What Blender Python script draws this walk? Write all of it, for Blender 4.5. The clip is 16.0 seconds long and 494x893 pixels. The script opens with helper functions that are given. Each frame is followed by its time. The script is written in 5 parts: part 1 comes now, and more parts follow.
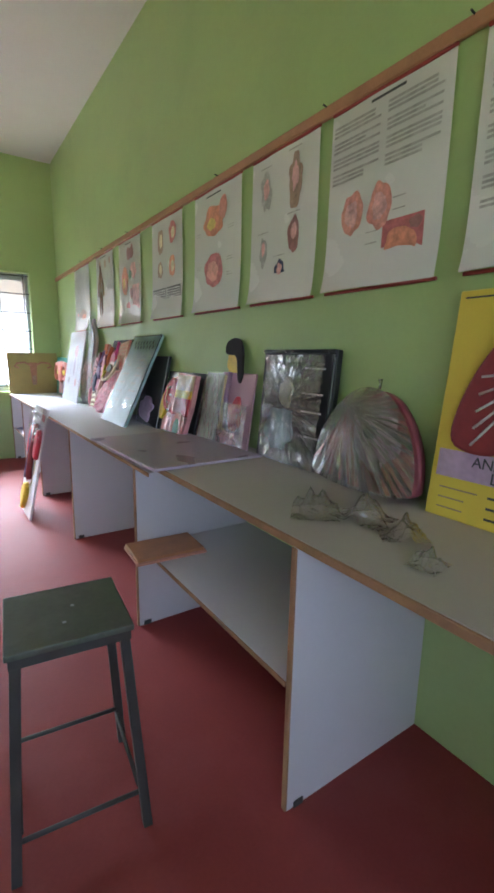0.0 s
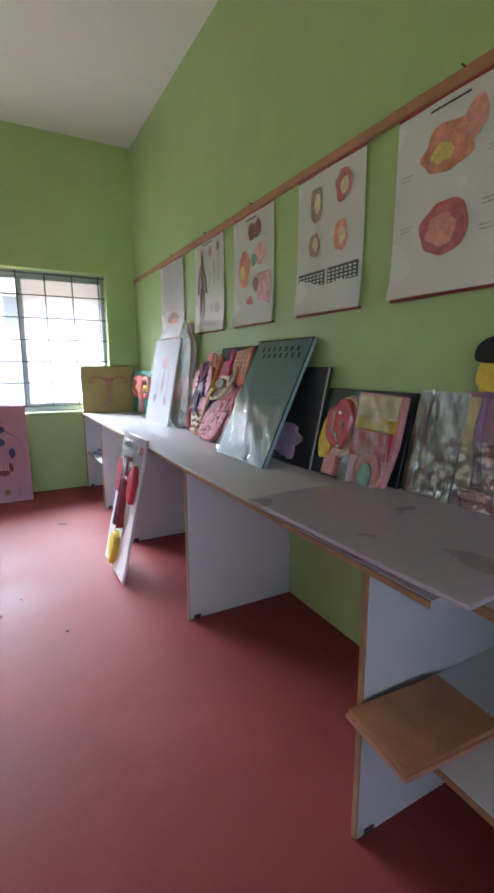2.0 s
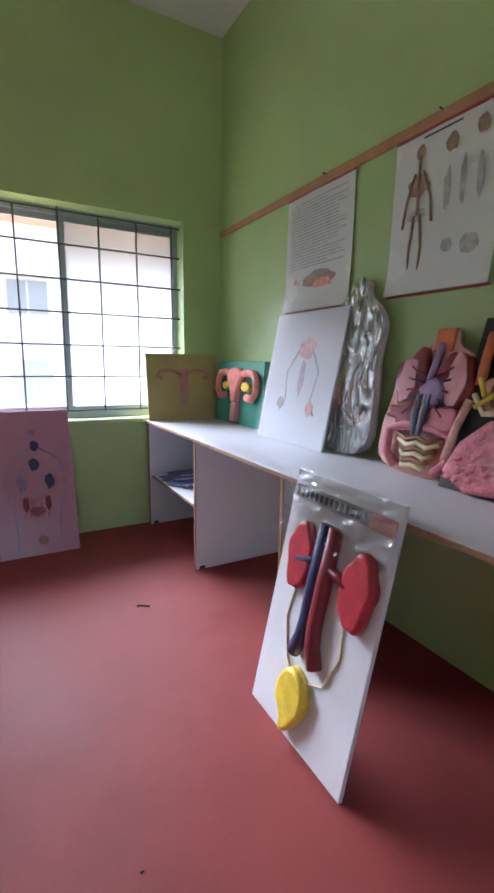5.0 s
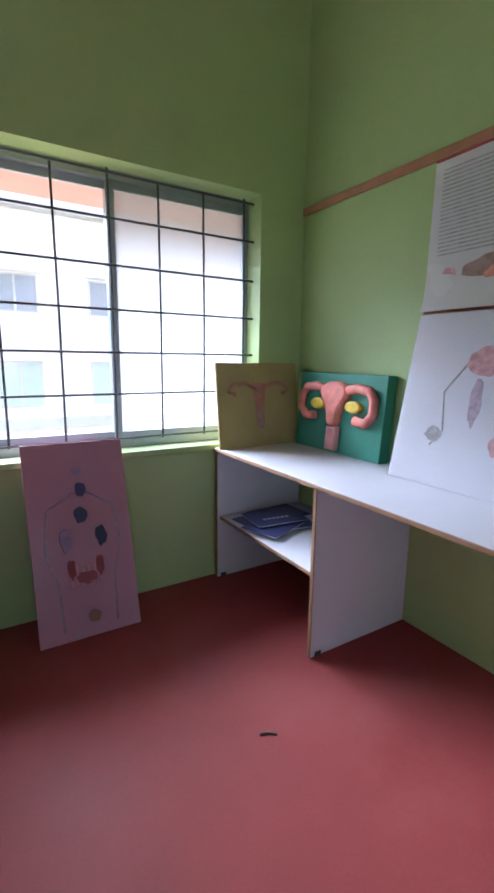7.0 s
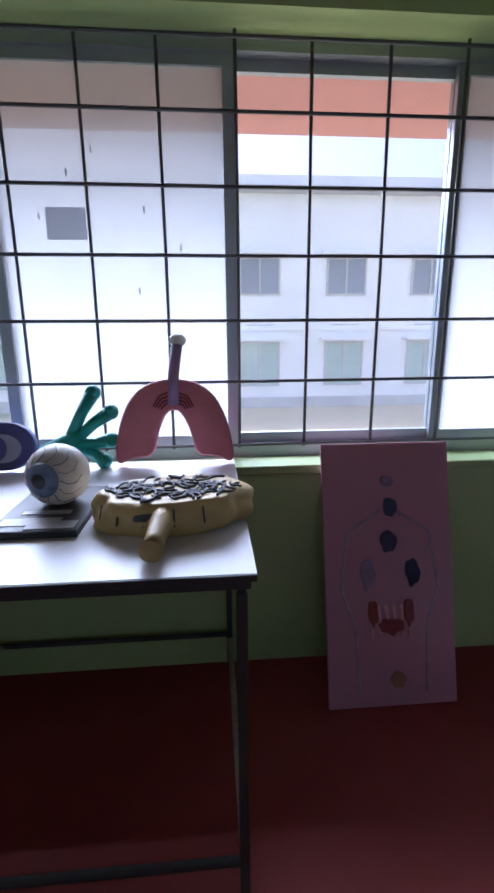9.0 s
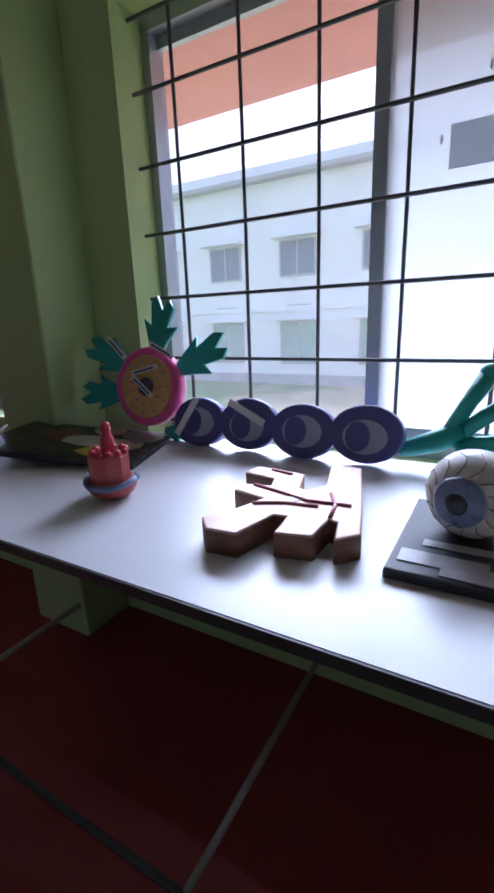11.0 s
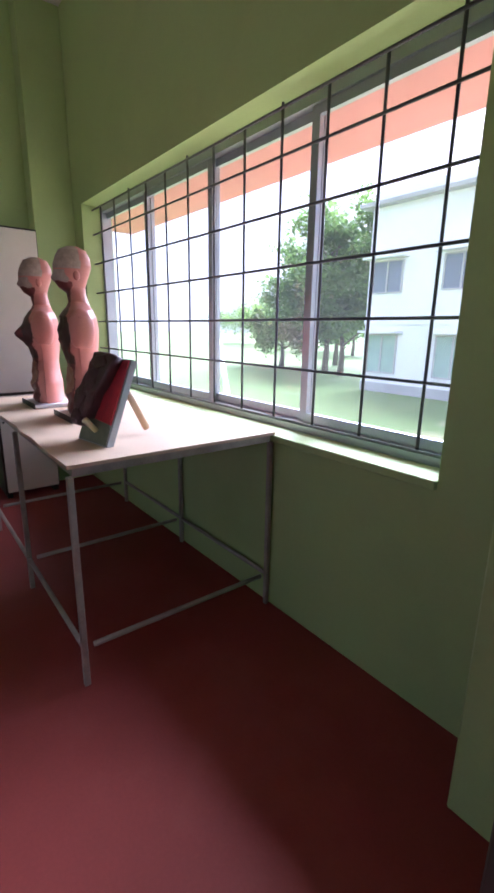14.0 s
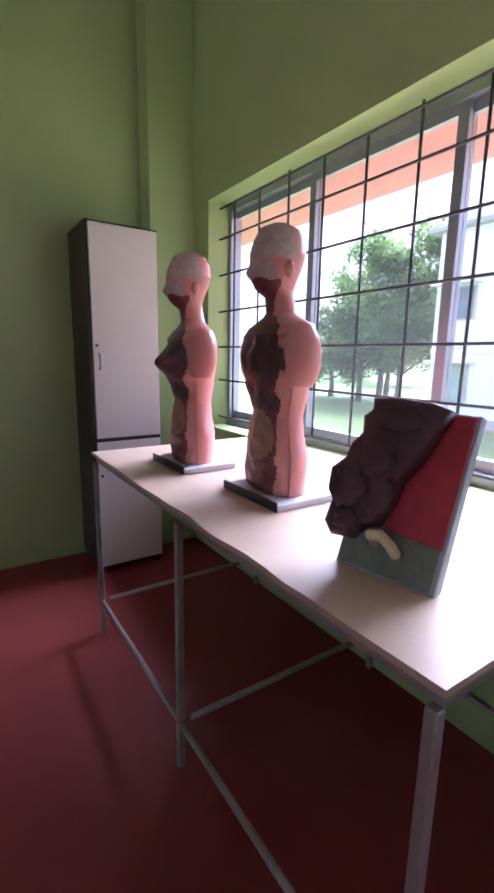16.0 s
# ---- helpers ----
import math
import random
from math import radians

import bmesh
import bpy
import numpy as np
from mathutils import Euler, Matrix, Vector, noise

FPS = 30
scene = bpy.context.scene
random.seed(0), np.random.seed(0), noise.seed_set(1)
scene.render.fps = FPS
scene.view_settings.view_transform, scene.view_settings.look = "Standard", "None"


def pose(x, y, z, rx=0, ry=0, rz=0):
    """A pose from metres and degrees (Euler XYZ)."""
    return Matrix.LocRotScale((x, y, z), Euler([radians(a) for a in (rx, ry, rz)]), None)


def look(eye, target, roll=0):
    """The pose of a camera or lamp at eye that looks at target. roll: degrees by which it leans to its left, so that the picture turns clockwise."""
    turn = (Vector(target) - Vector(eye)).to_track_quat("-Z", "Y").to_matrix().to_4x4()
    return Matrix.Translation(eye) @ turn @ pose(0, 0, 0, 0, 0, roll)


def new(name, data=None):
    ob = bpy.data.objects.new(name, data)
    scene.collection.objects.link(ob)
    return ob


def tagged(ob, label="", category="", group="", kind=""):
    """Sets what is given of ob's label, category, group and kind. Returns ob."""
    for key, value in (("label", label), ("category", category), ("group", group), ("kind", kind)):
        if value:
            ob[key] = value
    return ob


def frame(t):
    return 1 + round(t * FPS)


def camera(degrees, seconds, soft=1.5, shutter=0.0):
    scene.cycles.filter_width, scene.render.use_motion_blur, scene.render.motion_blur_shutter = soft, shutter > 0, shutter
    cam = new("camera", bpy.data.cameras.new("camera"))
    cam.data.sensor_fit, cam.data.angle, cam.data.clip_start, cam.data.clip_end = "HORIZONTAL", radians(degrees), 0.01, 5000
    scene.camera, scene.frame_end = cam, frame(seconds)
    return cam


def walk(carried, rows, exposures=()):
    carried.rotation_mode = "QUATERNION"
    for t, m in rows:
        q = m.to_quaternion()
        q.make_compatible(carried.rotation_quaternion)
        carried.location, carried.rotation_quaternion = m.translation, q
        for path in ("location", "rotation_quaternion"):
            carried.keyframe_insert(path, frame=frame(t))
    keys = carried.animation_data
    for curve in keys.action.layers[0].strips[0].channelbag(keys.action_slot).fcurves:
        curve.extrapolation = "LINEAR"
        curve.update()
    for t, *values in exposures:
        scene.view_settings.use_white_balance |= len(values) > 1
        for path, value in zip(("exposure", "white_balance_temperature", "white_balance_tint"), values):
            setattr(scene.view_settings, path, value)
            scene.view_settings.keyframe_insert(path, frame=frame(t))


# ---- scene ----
cam = camera(57.5, 16.0, soft=3.0)
METRES, EYE, TILT, LEAN, TURN = 8.0, 1.26, 0.0, 0.0, -33.9
PATH = [
    (0, (-0.027, -0.155, 1.365), (1.074, 1.47, 0.98), 1.1),
    (0.5, (0.003, 0.139, 1.378), (1.046, 1.804, 1.001), 0.6),
    (1, (-0.084, 0.428, 1.382), (0.936, 2.113, 1.034), 0.3),
    (1.5, (-0.094, 0.742, 1.385), (0.868, 2.46, 1.033), -0.1),
    (2, (-0.102, 1.066, 1.371), (0.839, 2.796, 1.021), -0.1),
    (2.5, (-0.15, 1.383, 1.354), (0.798, 3.105, 0.985), 0.1),
    (3, (-0.173, 1.714, 1.335), (0.776, 3.434, 0.959), 0.4),
    (3.5, (-0.191, 2.01, 1.341), (0.761, 3.732, 0.981), 0.6),
    (4, (-0.286, 2.317, 1.335), (0.678, 4.033, 0.979), 0.8),
    (4.5, (-0.334, 2.619, 1.317), (0.624, 4.336, 0.951), 0.9),
    (4.7, (-0.334, 2.75, 1.314), (0.623, 4.468, 0.949), 0.9),
    (6.8, (-0.556, 3.876, 1.389), (0.504, 5.532, 1.026), 1.1),
    (7, (-0.574, 3.974, 1.395), (0.456, 5.647, 1.02), 0.8),
    (7.5, (-0.645, 4.202, 1.378), (0.214, 5.968, 0.999), 0.2),
    (8, (-0.641, 4.456, 1.358), (-0.012, 6.314, 0.967), 0.1),
    (8.5, (-0.687, 4.634, 1.357), (-0.281, 6.548, 0.946), 0.1),
    (8.6, (-0.706, 4.659, 1.357), (-0.344, 6.581, 0.941), 0.0),
    (9, (-0.8, 4.764, 1.356), (-0.648, 6.704, 0.895), -0.5),
    (9.5, (-0.923, 4.897, 1.339), (-1.062, 6.828, 0.839), -1.1),
    (9.7, (-0.967, 4.943, 1.337), (-1.225, 6.859, 0.824), -1.4),
    (10, (-1.004, 5.04, 1.32), (-1.457, 6.919, 0.803), -1.7),
    (10.2, (-1.034, 5.074, 1.313), (-1.613, 6.916, 0.792), -1.9),
    (12.3, (-1.598, 5.085, 1.367), (-2.898, 6.507, 0.831), -0.8),
    (12.5, (-1.693, 5.079, 1.367), (-3.021, 6.477, 0.834), -0.5),
    (13, (-1.967, 5.123, 1.358), (-3.385, 6.434, 0.837), -0.1),
    (13.5, (-2.264, 5.119, 1.37), (-3.738, 6.368, 0.853), 0.5),
    (14, (-2.582, 5.067, 1.377), (-4.105, 6.262, 0.874), 0.9),
    (14.5, (-2.942, 5.074, 1.362), (-4.532, 6.199, 0.906), 1.1),
    (15, (-3.247, 5.034, 1.355), (-4.846, 6.16, 0.939), 1.6),
    (15.5, (-3.534, 4.976, 1.374), (-5.148, 6.082, 0.958), 1.3),
    (16, (-3.825, 4.956, 1.358), (-5.456, 6.047, 0.971), 1.1),
]
walk(cam, [(t, look(eye, target, roll)) for t, eye, target, roll in PATH],
     [(0, 3.65, 5800, 13), (2, 3.38, 5800, 14), (4, 2.98, 5750, 16), (7, 2.7, 5550, 18), (8, 2.0, 5350, 20), (9, 1.6, 5300, 22), (10, 1.45, 5250, 22), (12.5, 2.15, 5500, 19), (13.5, 2.55, 5600, 20), (14.5, 2.28, 5450, 25), (16, 2.6, 5400, 30)])

# ---- light ----
SUN_EL, SUN_AZ = 41.0, 340.0
world = bpy.data.worlds.new("overcast_sky")
scene.world = world
world.use_nodes = True
wn = world.node_tree
sky = wn.nodes.new("ShaderNodeTexSky")
sky.sky_type = "NISHITA"
sky.sun_disc = False
sky.sun_elevation, sky.sun_rotation = radians(SUN_EL), radians(SUN_AZ)
sky.dust_density, sky.air_density, sky.ozone_density = 4.0, 1.0, 1.0
wn.nodes["Background"].inputs["Strength"].default_value = 0.058
clouds = wn.nodes.new("ShaderNodeMix")
clouds.data_type = "RGBA"
clouds.inputs[0].default_value = 0.7
clouds.inputs[7].default_value = (6.2, 6.8, 8.0, 1)
wn.links.new(sky.outputs[0], clouds.inputs[6])
wn.links.new(clouds.outputs[2], wn.nodes["Background"].inputs["Color"])
sun_data = bpy.data.lights.new("sun", "SUN")
sun_data.energy, sun_data.angle, sun_data.color = 5.0, radians(50), (0.88, 0.94, 1.0)
sun = new("sun", sun_data)
sa, se = radians(SUN_AZ), radians(SUN_EL)
sun.matrix_world = look((40 * math.sin(sa) * math.cos(se), 40 * math.cos(sa) * math.cos(se), 40 * math.sin(se)), (0, 0, 0))

# fill lamps added in two unseen openings of the wall behind
SOUTH = 0.5
for x0, x1 in ((-5.9, -3.5), (-2.4, 0.4)):
    day = bpy.data.lights.new("south_fill", "AREA")
    day.shape, day.size, day.size_y, day.energy, day.color = "RECTANGLE", x1 - x0, 1.45, SOUTH * (x1 - x0) / 2.8, (0.95, 0.97, 1.0)
    new("south_fill", day).matrix_world = look(((x0 + x1) / 2, -2.7, 1.625), ((x0 + x1) / 2, 5, 1.625))

# ---- materials ----
MATS = {}


def nodes_of(name):
    m = bpy.data.materials.new(name)
    m.use_nodes = True
    t = m.node_tree
    return m, t, t.nodes["Principled BSDF"]


def mat(name, color, rough=0.6, vary=0.12, scale=6.0, bump=0.1, grain=120.0, metal=0.0, coat=0.0, spec=0.5, stain=None, stain_scale=1.6, island=0.0):
    """Paint, wood or plastic: base colour varied at two scales, with fine relief."""
    if name in MATS:
        return MATS[name]
    m, t, p = nodes_of(name)
    N, L = t.nodes, t.links
    tc = N.new("ShaderNodeTexCoord")
    big = N.new("ShaderNodeTexNoise")
    big.inputs["Scale"].default_value, big.inputs["Detail"].default_value = scale, 6
    fine = N.new("ShaderNodeTexNoise")
    fine.inputs["Scale"].default_value, fine.inputs["Detail"].default_value = grain, 3
    L.new(tc.outputs["Object"], big.inputs["Vector"])
    L.new(tc.outputs["Object"], fine.inputs["Vector"])
    add = N.new("ShaderNodeMath")
    add.operation = "MULTIPLY_ADD"
    add.inputs[1].default_value = 0.35
    L.new(fine.outputs[0], add.inputs[0])
    L.new(big.outputs[0], add.inputs[2])
    ramp = N.new("ShaderNodeValToRGB")
    ramp.color_ramp.elements[0].position, ramp.color_ramp.elements[1].position = 0.35, 1.0
    ramp.color_ramp.elements[0].color = (*[c * (1 - vary) for c in color], 1)
    ramp.color_ramp.elements[1].color = (*[min(1, c * (1 + vary)) for c in color], 1)
    L.new(add.outputs[0], ramp.inputs[0])
    out = ramp.outputs[0]
    if stain:
        sn = N.new("ShaderNodeTexNoise")
        sn.inputs["Scale"].default_value, sn.inputs["Detail"].default_value, sn.inputs["Roughness"].default_value = stain_scale, 8, 0.65
        L.new(tc.outputs["Object"], sn.inputs["Vector"])
        sr = N.new("ShaderNodeValToRGB")
        sr.color_ramp.elements[0].position, sr.color_ramp.elements[1].position = 0.5, 0.72
        L.new(sn.outputs[0], sr.inputs[0])
        mx = N.new("ShaderNodeMix")
        mx.data_type = "RGBA"
        mx.inputs[7].default_value = (*stain, 1)
        sc = N.new("ShaderNodeMath")
        sc.operation = "MULTIPLY"
        sc.inputs[1].default_value = 0.55
        L.new(sr.outputs[0], sc.inputs[0])
        L.new(sc.outputs[0], mx.inputs[0])
        L.new(out, mx.inputs[6])
        out = mx.outputs[2]
    L.new(out, p.inputs["Base Color"])
    rr = N.new("ShaderNodeMapRange")
    rr.inputs[3].default_value, rr.inputs[4].default_value = max(0.02, rough - 0.12), min(1, rough + 0.12)
    L.new(big.outputs[0], rr.inputs[0])
    L.new(rr.outputs[0], p.inputs["Roughness"])
    p.inputs["Metallic"].default_value = metal
    p.inputs["Coat Weight"].default_value = coat
    p.inputs["Specular IOR Level"].default_value = spec
    if bump:
        b = N.new("ShaderNodeBump")
        b.inputs["Strength"].default_value, b.inputs["Distance"].default_value = bump, 0.004
        L.new(add.outputs[0], b.inputs["Height"])
        L.new(b.outputs[0], p.inputs["Normal"])
    MATS[name] = m
    return m


def wrap_mat(name, clear=0.75, crease=7.0, stretch=(1, 1, 1), star=None, depth=0.022, slant=1.15):
    """Crinkled clear plastic film: see-through head on, glossy at a slant, with sharp creases; star: the point that the creases run out from."""
    if name in MATS:
        return MATS[name]
    m, t, p = nodes_of(name)
    N, L = t.nodes, t.links

    def op(kind, a, b):
        n = N.new("ShaderNodeMath")
        n.operation = kind
        for i, v in enumerate((a, b)):
            if isinstance(v, (int, float)):
                n.inputs[i].default_value = v
            else:
                L.new(v, n.inputs[i])
        return n.outputs[0]

    tc = N.new("ShaderNodeTexCoord")
    mp = N.new("ShaderNodeMapping")
    mp.inputs["Scale"].default_value = stretch
    L.new(tc.outputs["Object"], mp.inputs[0])
    coord = mp.outputs[0]
    if star:
        sep = N.new("ShaderNodeSeparateXYZ")
        L.new(tc.outputs["Object"], sep.inputs[0])
        dx, dy = op("SUBTRACT", sep.outputs[0], star[0]), op("SUBTRACT", sep.outputs[1], star[1])
        r = op("SQRT", op("ADD", op("MULTIPLY", dx, dx), op("MULTIPLY", dy, dy)), 0.0)
        cm = N.new("ShaderNodeCombineXYZ")
        L.new(op("MULTIPLY", op("ARCTAN2", dy, dx), 0.85), cm.inputs[0])
        L.new(op("MULTIPLY", r, 0.3), cm.inputs[1])
        coord = cm.outputs[0]
    n1 = N.new("ShaderNodeTexNoise")
    n1.inputs["Scale"].default_value, n1.inputs["Detail"].default_value, n1.inputs["Distortion"].default_value = crease, 3, 1.2
    n2 = N.new("ShaderNodeTexNoise")
    n2.noise_type = "RIDGED_MULTIFRACTAL"
    n2.inputs["Scale"].default_value, n2.inputs["Detail"].default_value, n2.inputs["Distortion"].default_value = crease * 0.8, 3, 0.9
    L.new(coord, n1.inputs["Vector"])
    L.new(coord, n2.inputs["Vector"])
    b = N.new("ShaderNodeBump")
    b.inputs["Strength"].default_value, b.inputs["Distance"].default_value = 1.0, depth
    L.new(op("ADD", op("MULTIPLY", n2.outputs[0], 0.3), n1.outputs[0]), b.inputs["Height"])
    g = N.new("ShaderNodeBsdfGlossy")
    g.inputs["Roughness"].default_value = 0.07
    L.new(b.outputs[0], g.inputs["Normal"])
    fr = N.new("ShaderNodeFresnel")
    fr.inputs["IOR"].default_value = 1.6
    if slant >= 1:
        L.new(b.outputs[0], fr.inputs["Normal"])
    gloss = op("MINIMUM", op("ADD", op("MULTIPLY", fr.outputs[0], slant), (1 - clear) * 0.75), 0.95)
    tr = N.new("ShaderNodeBsdfTransparent")
    mix = N.new("ShaderNodeMixShader")
    L.new(gloss, mix.inputs[0])
    L.new(tr.outputs[0], mix.inputs[1])
    L.new(g.outputs[0], mix.inputs[2])
    L.new(mix.outputs[0], N["Material Output"].inputs[0])
    MATS[name] = m
    return m


for film_name, film_clear, film_scale, film_depth, film_slant in (("tight_film", 0.94, 5.0, 0.014, 0.8), ("faint_film", 0.995, 5.0, 0.003, 0.2), ("dark_board_film", 0.94, 6.0, 0.012, 0.5), ("milky_film", 0.985, 4.0, 0.005, 0.4),
                                                                  ("header_film", 0.93, 7.0, 0.012, 0.8), ("flat_film", 0.995, 4.0, 0.005, 0.3)):
    wrap_mat(film_name, film_clear, film_scale, depth=film_depth, slant=film_slant)
wrap_mat("silvery_film", 0.74, 6.0, (2.4, 0.8, 1), depth=0.05, slant=1.1)


def pane_mat(name, haze, tone=0.6):
    """Window glass with a film of dust: see-through, milky by the share haze."""
    m, t, p = nodes_of(name)
    N, L = t.nodes, t.links
    tc = N.new("ShaderNodeTexCoord")
    n1 = N.new("ShaderNodeTexNoise")
    n1.inputs["Scale"].default_value, n1.inputs["Detail"].default_value = 2.5, 6
    L.new(tc.outputs["Object"], n1.inputs["Vector"])
    mr = N.new("ShaderNodeMapRange")
    mr.inputs[3].default_value, mr.inputs[4].default_value = haze * 0.85, haze * 1.15
    L.new(n1.outputs[0], mr.inputs[0])
    tr = N.new("ShaderNodeBsdfTransparent")
    tl = N.new("ShaderNodeBsdfTranslucent")
    tl.inputs["Color"].default_value = (tone * 0.97, tone * 0.985, tone, 1)
    gl = N.new("ShaderNodeBsdfGlossy")
    gl.inputs["Roughness"].default_value = 0.03
    m1 = N.new("ShaderNodeMixShader")
    L.new(mr.outputs[0], m1.inputs[0])
    L.new(tr.outputs[0], m1.inputs[1])
    L.new(tl.outputs[0], m1.inputs[2])
    m2 = N.new("ShaderNodeMixShader")
    m2.inputs[0].default_value = 0.025
    L.new(m1.outputs[0], m2.inputs[1])
    L.new(gl.outputs[0], m2.inputs[2])
    L.new(m2.outputs[0], N["Material Output"].inputs[0])
    return m


GREEN = mat("green_wall_paint", (0.40, 0.53, 0.225), 0.5, 0.07, 1.2, 0.25, 60, stain=(0.34, 0.45, 0.19))
WHITEWASH = mat("ceiling_whitewash", (0.72, 0.70, 0.67), 0.85, 0.06, 1.0, 0.2, 50)
REDFLOOR = mat("red_oxide_floor", (0.25, 0.047, 0.043), 0.6, 0.16, 2.2, 0.06, 90, spec=0.22, stain=(0.275, 0.085, 0.078), stain_scale=1.1)
LAMINATE = mat("grey_white_laminate", (0.64, 0.64, 0.68), 0.38, 0.05, 3, 0.03, 80)
BANDING = mat("raw_board_edge", (0.33, 0.19, 0.10), 0.7, 0.25, 14, 0.3, 140)
RAILWOOD = mat("varnished_wood_rail", (0.42, 0.20, 0.11), 0.45, 0.2, 9, 0.15, 90)
IRON = mat("dark_grey_iron", (0.085, 0.087, 0.1), 0.5, 0.2, 10, 0.15, 120, spec=0.5)
ALU = mat("brushed_aluminium", (0.42, 0.46, 0.52), 0.4, 0.08, 8, 0.05, 120, metal=0.7)
PINKWASH = mat("pink_exterior_paint", (0.6, 0.27, 0.27), 0.8, 0.12, 2, 0.2, 60)
WHITEWALL = mat("white_exterior_paint", (0.78, 0.79, 0.82), 0.85, 0.07, 0.6, 0.1, 20, stain=(0.6, 0.6, 0.62), stain_scale=0.35)
STEEL = mat("worn_grey_steel_tube", (0.38, 0.35, 0.32), 0.42, 0.3, 12, 0.12, 100, metal=0.3)
DARKSTEEL = mat("dark_painted_steel_tube", (0.05, 0.052, 0.05), 0.45, 0.2, 12, 0.1, 100)
WHITETOP = mat("white_laminate_top", (0.72, 0.72, 0.76), 0.35, 0.03, 3, 0.02, 60)
TANTOP = mat("tan_plywood_top", (0.62, 0.46, 0.34), 0.5, 0.12, 5, 0.08, 90, stain=(0.5, 0.36, 0.27))
PAPER = mat("gloss_paper", (0.72, 0.72, 0.72), 0.25, 0.03, 4, 0.03, 40, coat=0.8)
BLACK = mat("black_board", (0.022, 0.022, 0.025), 0.5, 0.2, 6, 0.08, 90)
PANE_CLEAR = pane_mat("clean_pane", 0.06)
PANE_DUST = pane_mat("lightly_dusty_pane", 0.035, 0.35)
PATCH_FILM = pane_mat("dull_grey_film", 0.95, 0.35)
PANE_HAZE = pane_mat("dusty_pane", 0.72, 0.42)


# ---- shapes ----
def bm_box(lo, hi, bevel=0.0, seg=1):
    bm = bmesh.new()
    c = [(a + b) / 2 for a, b in zip(lo, hi)]
    bmesh.ops.create_cube(bm, size=1, matrix=Matrix.Translation(c) @ Matrix.Diagonal((*[abs(b - a) for a, b in zip(lo, hi)], 1)))
    if bevel:
        bmesh.ops.bevel(bm, geom=bm.edges[:], offset=bevel, segments=seg, affect="EDGES", profile=0.5)
    return bm


def bm_prism(pts, z0, z1, bevel=0.0, seg=2, wave=0.0):
    """A flat outline in local x, y, extruded from z0 to z1, with a rounded upper edge."""
    bm = bmesh.new()
    vs = [bm.verts.new((x, y, z0)) for x, y in pts]
    f = bm.faces.new(vs)
    f.normal_update()
    if f.normal.z < 0:
        f.normal_flip()
    r = bmesh.ops.extrude_face_region(bm, geom=[f])
    top = [v for v in r["geom"] if isinstance(v, bmesh.types.BMVert)]
    bmesh.ops.translate(bm, verts=top, vec=(0, 0, z1 - z0))
    bmesh.ops.recalc_face_normals(bm, faces=bm.faces[:])
    if bevel:
        ts = set(top)
        es = [e for e in bm.edges if e.verts[0] in ts and e.verts[1] in ts]
        bmesh.ops.bevel(bm, geom=es, offset=bevel, segments=seg, affect="EDGES", profile=0.5)
    bm.normal_update()
    for f in bm.faces:
        f.smooth = abs(f.normal.z) < 0.97 and len(pts) > 12
    return bm


def bm_tube(pts, radius, n=8, taper=None, cap=True):
    """A round bar swept along the points; taper gives a radius factor for each point."""
    bm = bmesh.new()
    P = [Vector(p) for p in pts]
    rings, u = [], None
    for i, p in enumerate(P):
        d = (P[min(i + 1, len(P) - 1)] - P[max(i - 1, 0)]).normalized()
        u = d.orthogonal() if u is None else u - d * u.dot(d)
        u.normalize()
        w = d.cross(u)
        r = radius * (taper[i] if taper else 1)
        rings.append([bm.verts.new(p + (u * math.cos(2 * math.pi * k / n) + w * math.sin(2 * math.pi * k / n)) * r) for k in range(n)])
    for a, b in zip(rings, rings[1:]):
        for k in range(n):
            bm.faces.new((a[k], a[(k + 1) % n], b[(k + 1) % n], b[k]))
    if cap:
        bm.faces.new(rings[0][::-1])
        bm.faces.new(rings[-1])
    bmesh.ops.recalc_face_normals(bm, faces=bm.faces[:])
    for f in bm.faces:
        f.smooth = len(f.verts) == 4
    return bm


def bm_ball(c, r, sub=3, rough=0.0, freq=8.0):
    bm = bmesh.new()
    rr = r if isinstance(r, tuple) else (r, r, r)
    bmesh.ops.create_icosphere(bm, subdivisions=sub, radius=1)
    for v in bm.verts:
        k = 1 + rough * noise.noise(v.co * freq + Vector(c) * 7)
        v.co = Vector((v.co.x * rr[0] * k + c[0], v.co.y * rr[1] * k + c[1], v.co.z * rr[2] * k + c[2]))
    for f in bm.faces:
        f.smooth = True
    return bm


def bm_sheet(w, h, nx, ny, fn):
    """A thin sheet in local x (centred), y (from 0 up), bent by z = fn(u, v)."""
    bm = bmesh.new()
    g = [[bm.verts.new((w * (i / nx - 0.5), h * j / ny, fn(i / nx, j / ny))) for i in range(nx + 1)] for j in range(ny + 1)]
    for j in range(ny):
        for i in range(nx):
            bm.faces.new((g[j][i], g[j][i + 1], g[j + 1][i + 1], g[j + 1][i])).smooth = True
    return bm


def joined(*bms):
    out = bmesh.new()
    for b in bms:
        me = bpy.data.meshes.new("tmp")
        b.to_mesh(me)
        out.from_mesh(me)
        bpy.data.meshes.remove(me)
        b.free()
    return out


def moved(bm, m):
    bmesh.ops.transform(bm, matrix=m, verts=bm.verts[:])
    return bm


def part(name, bm, material, parent=None, label=""):
    me = bpy.data.meshes.new(name)
    bm.to_mesh(me)
    bm.free()
    me.materials.append(material)
    ob = new(name, me)
    if parent:
        ob.parent = parent
    return tagged(ob, label)


def thing(name, m, label, category, group="", kind=""):
    ob = new(name)
    ob.empty_display_size = 0.1
    ob.matrix_world = m
    return tagged(ob, label, category, group, kind)


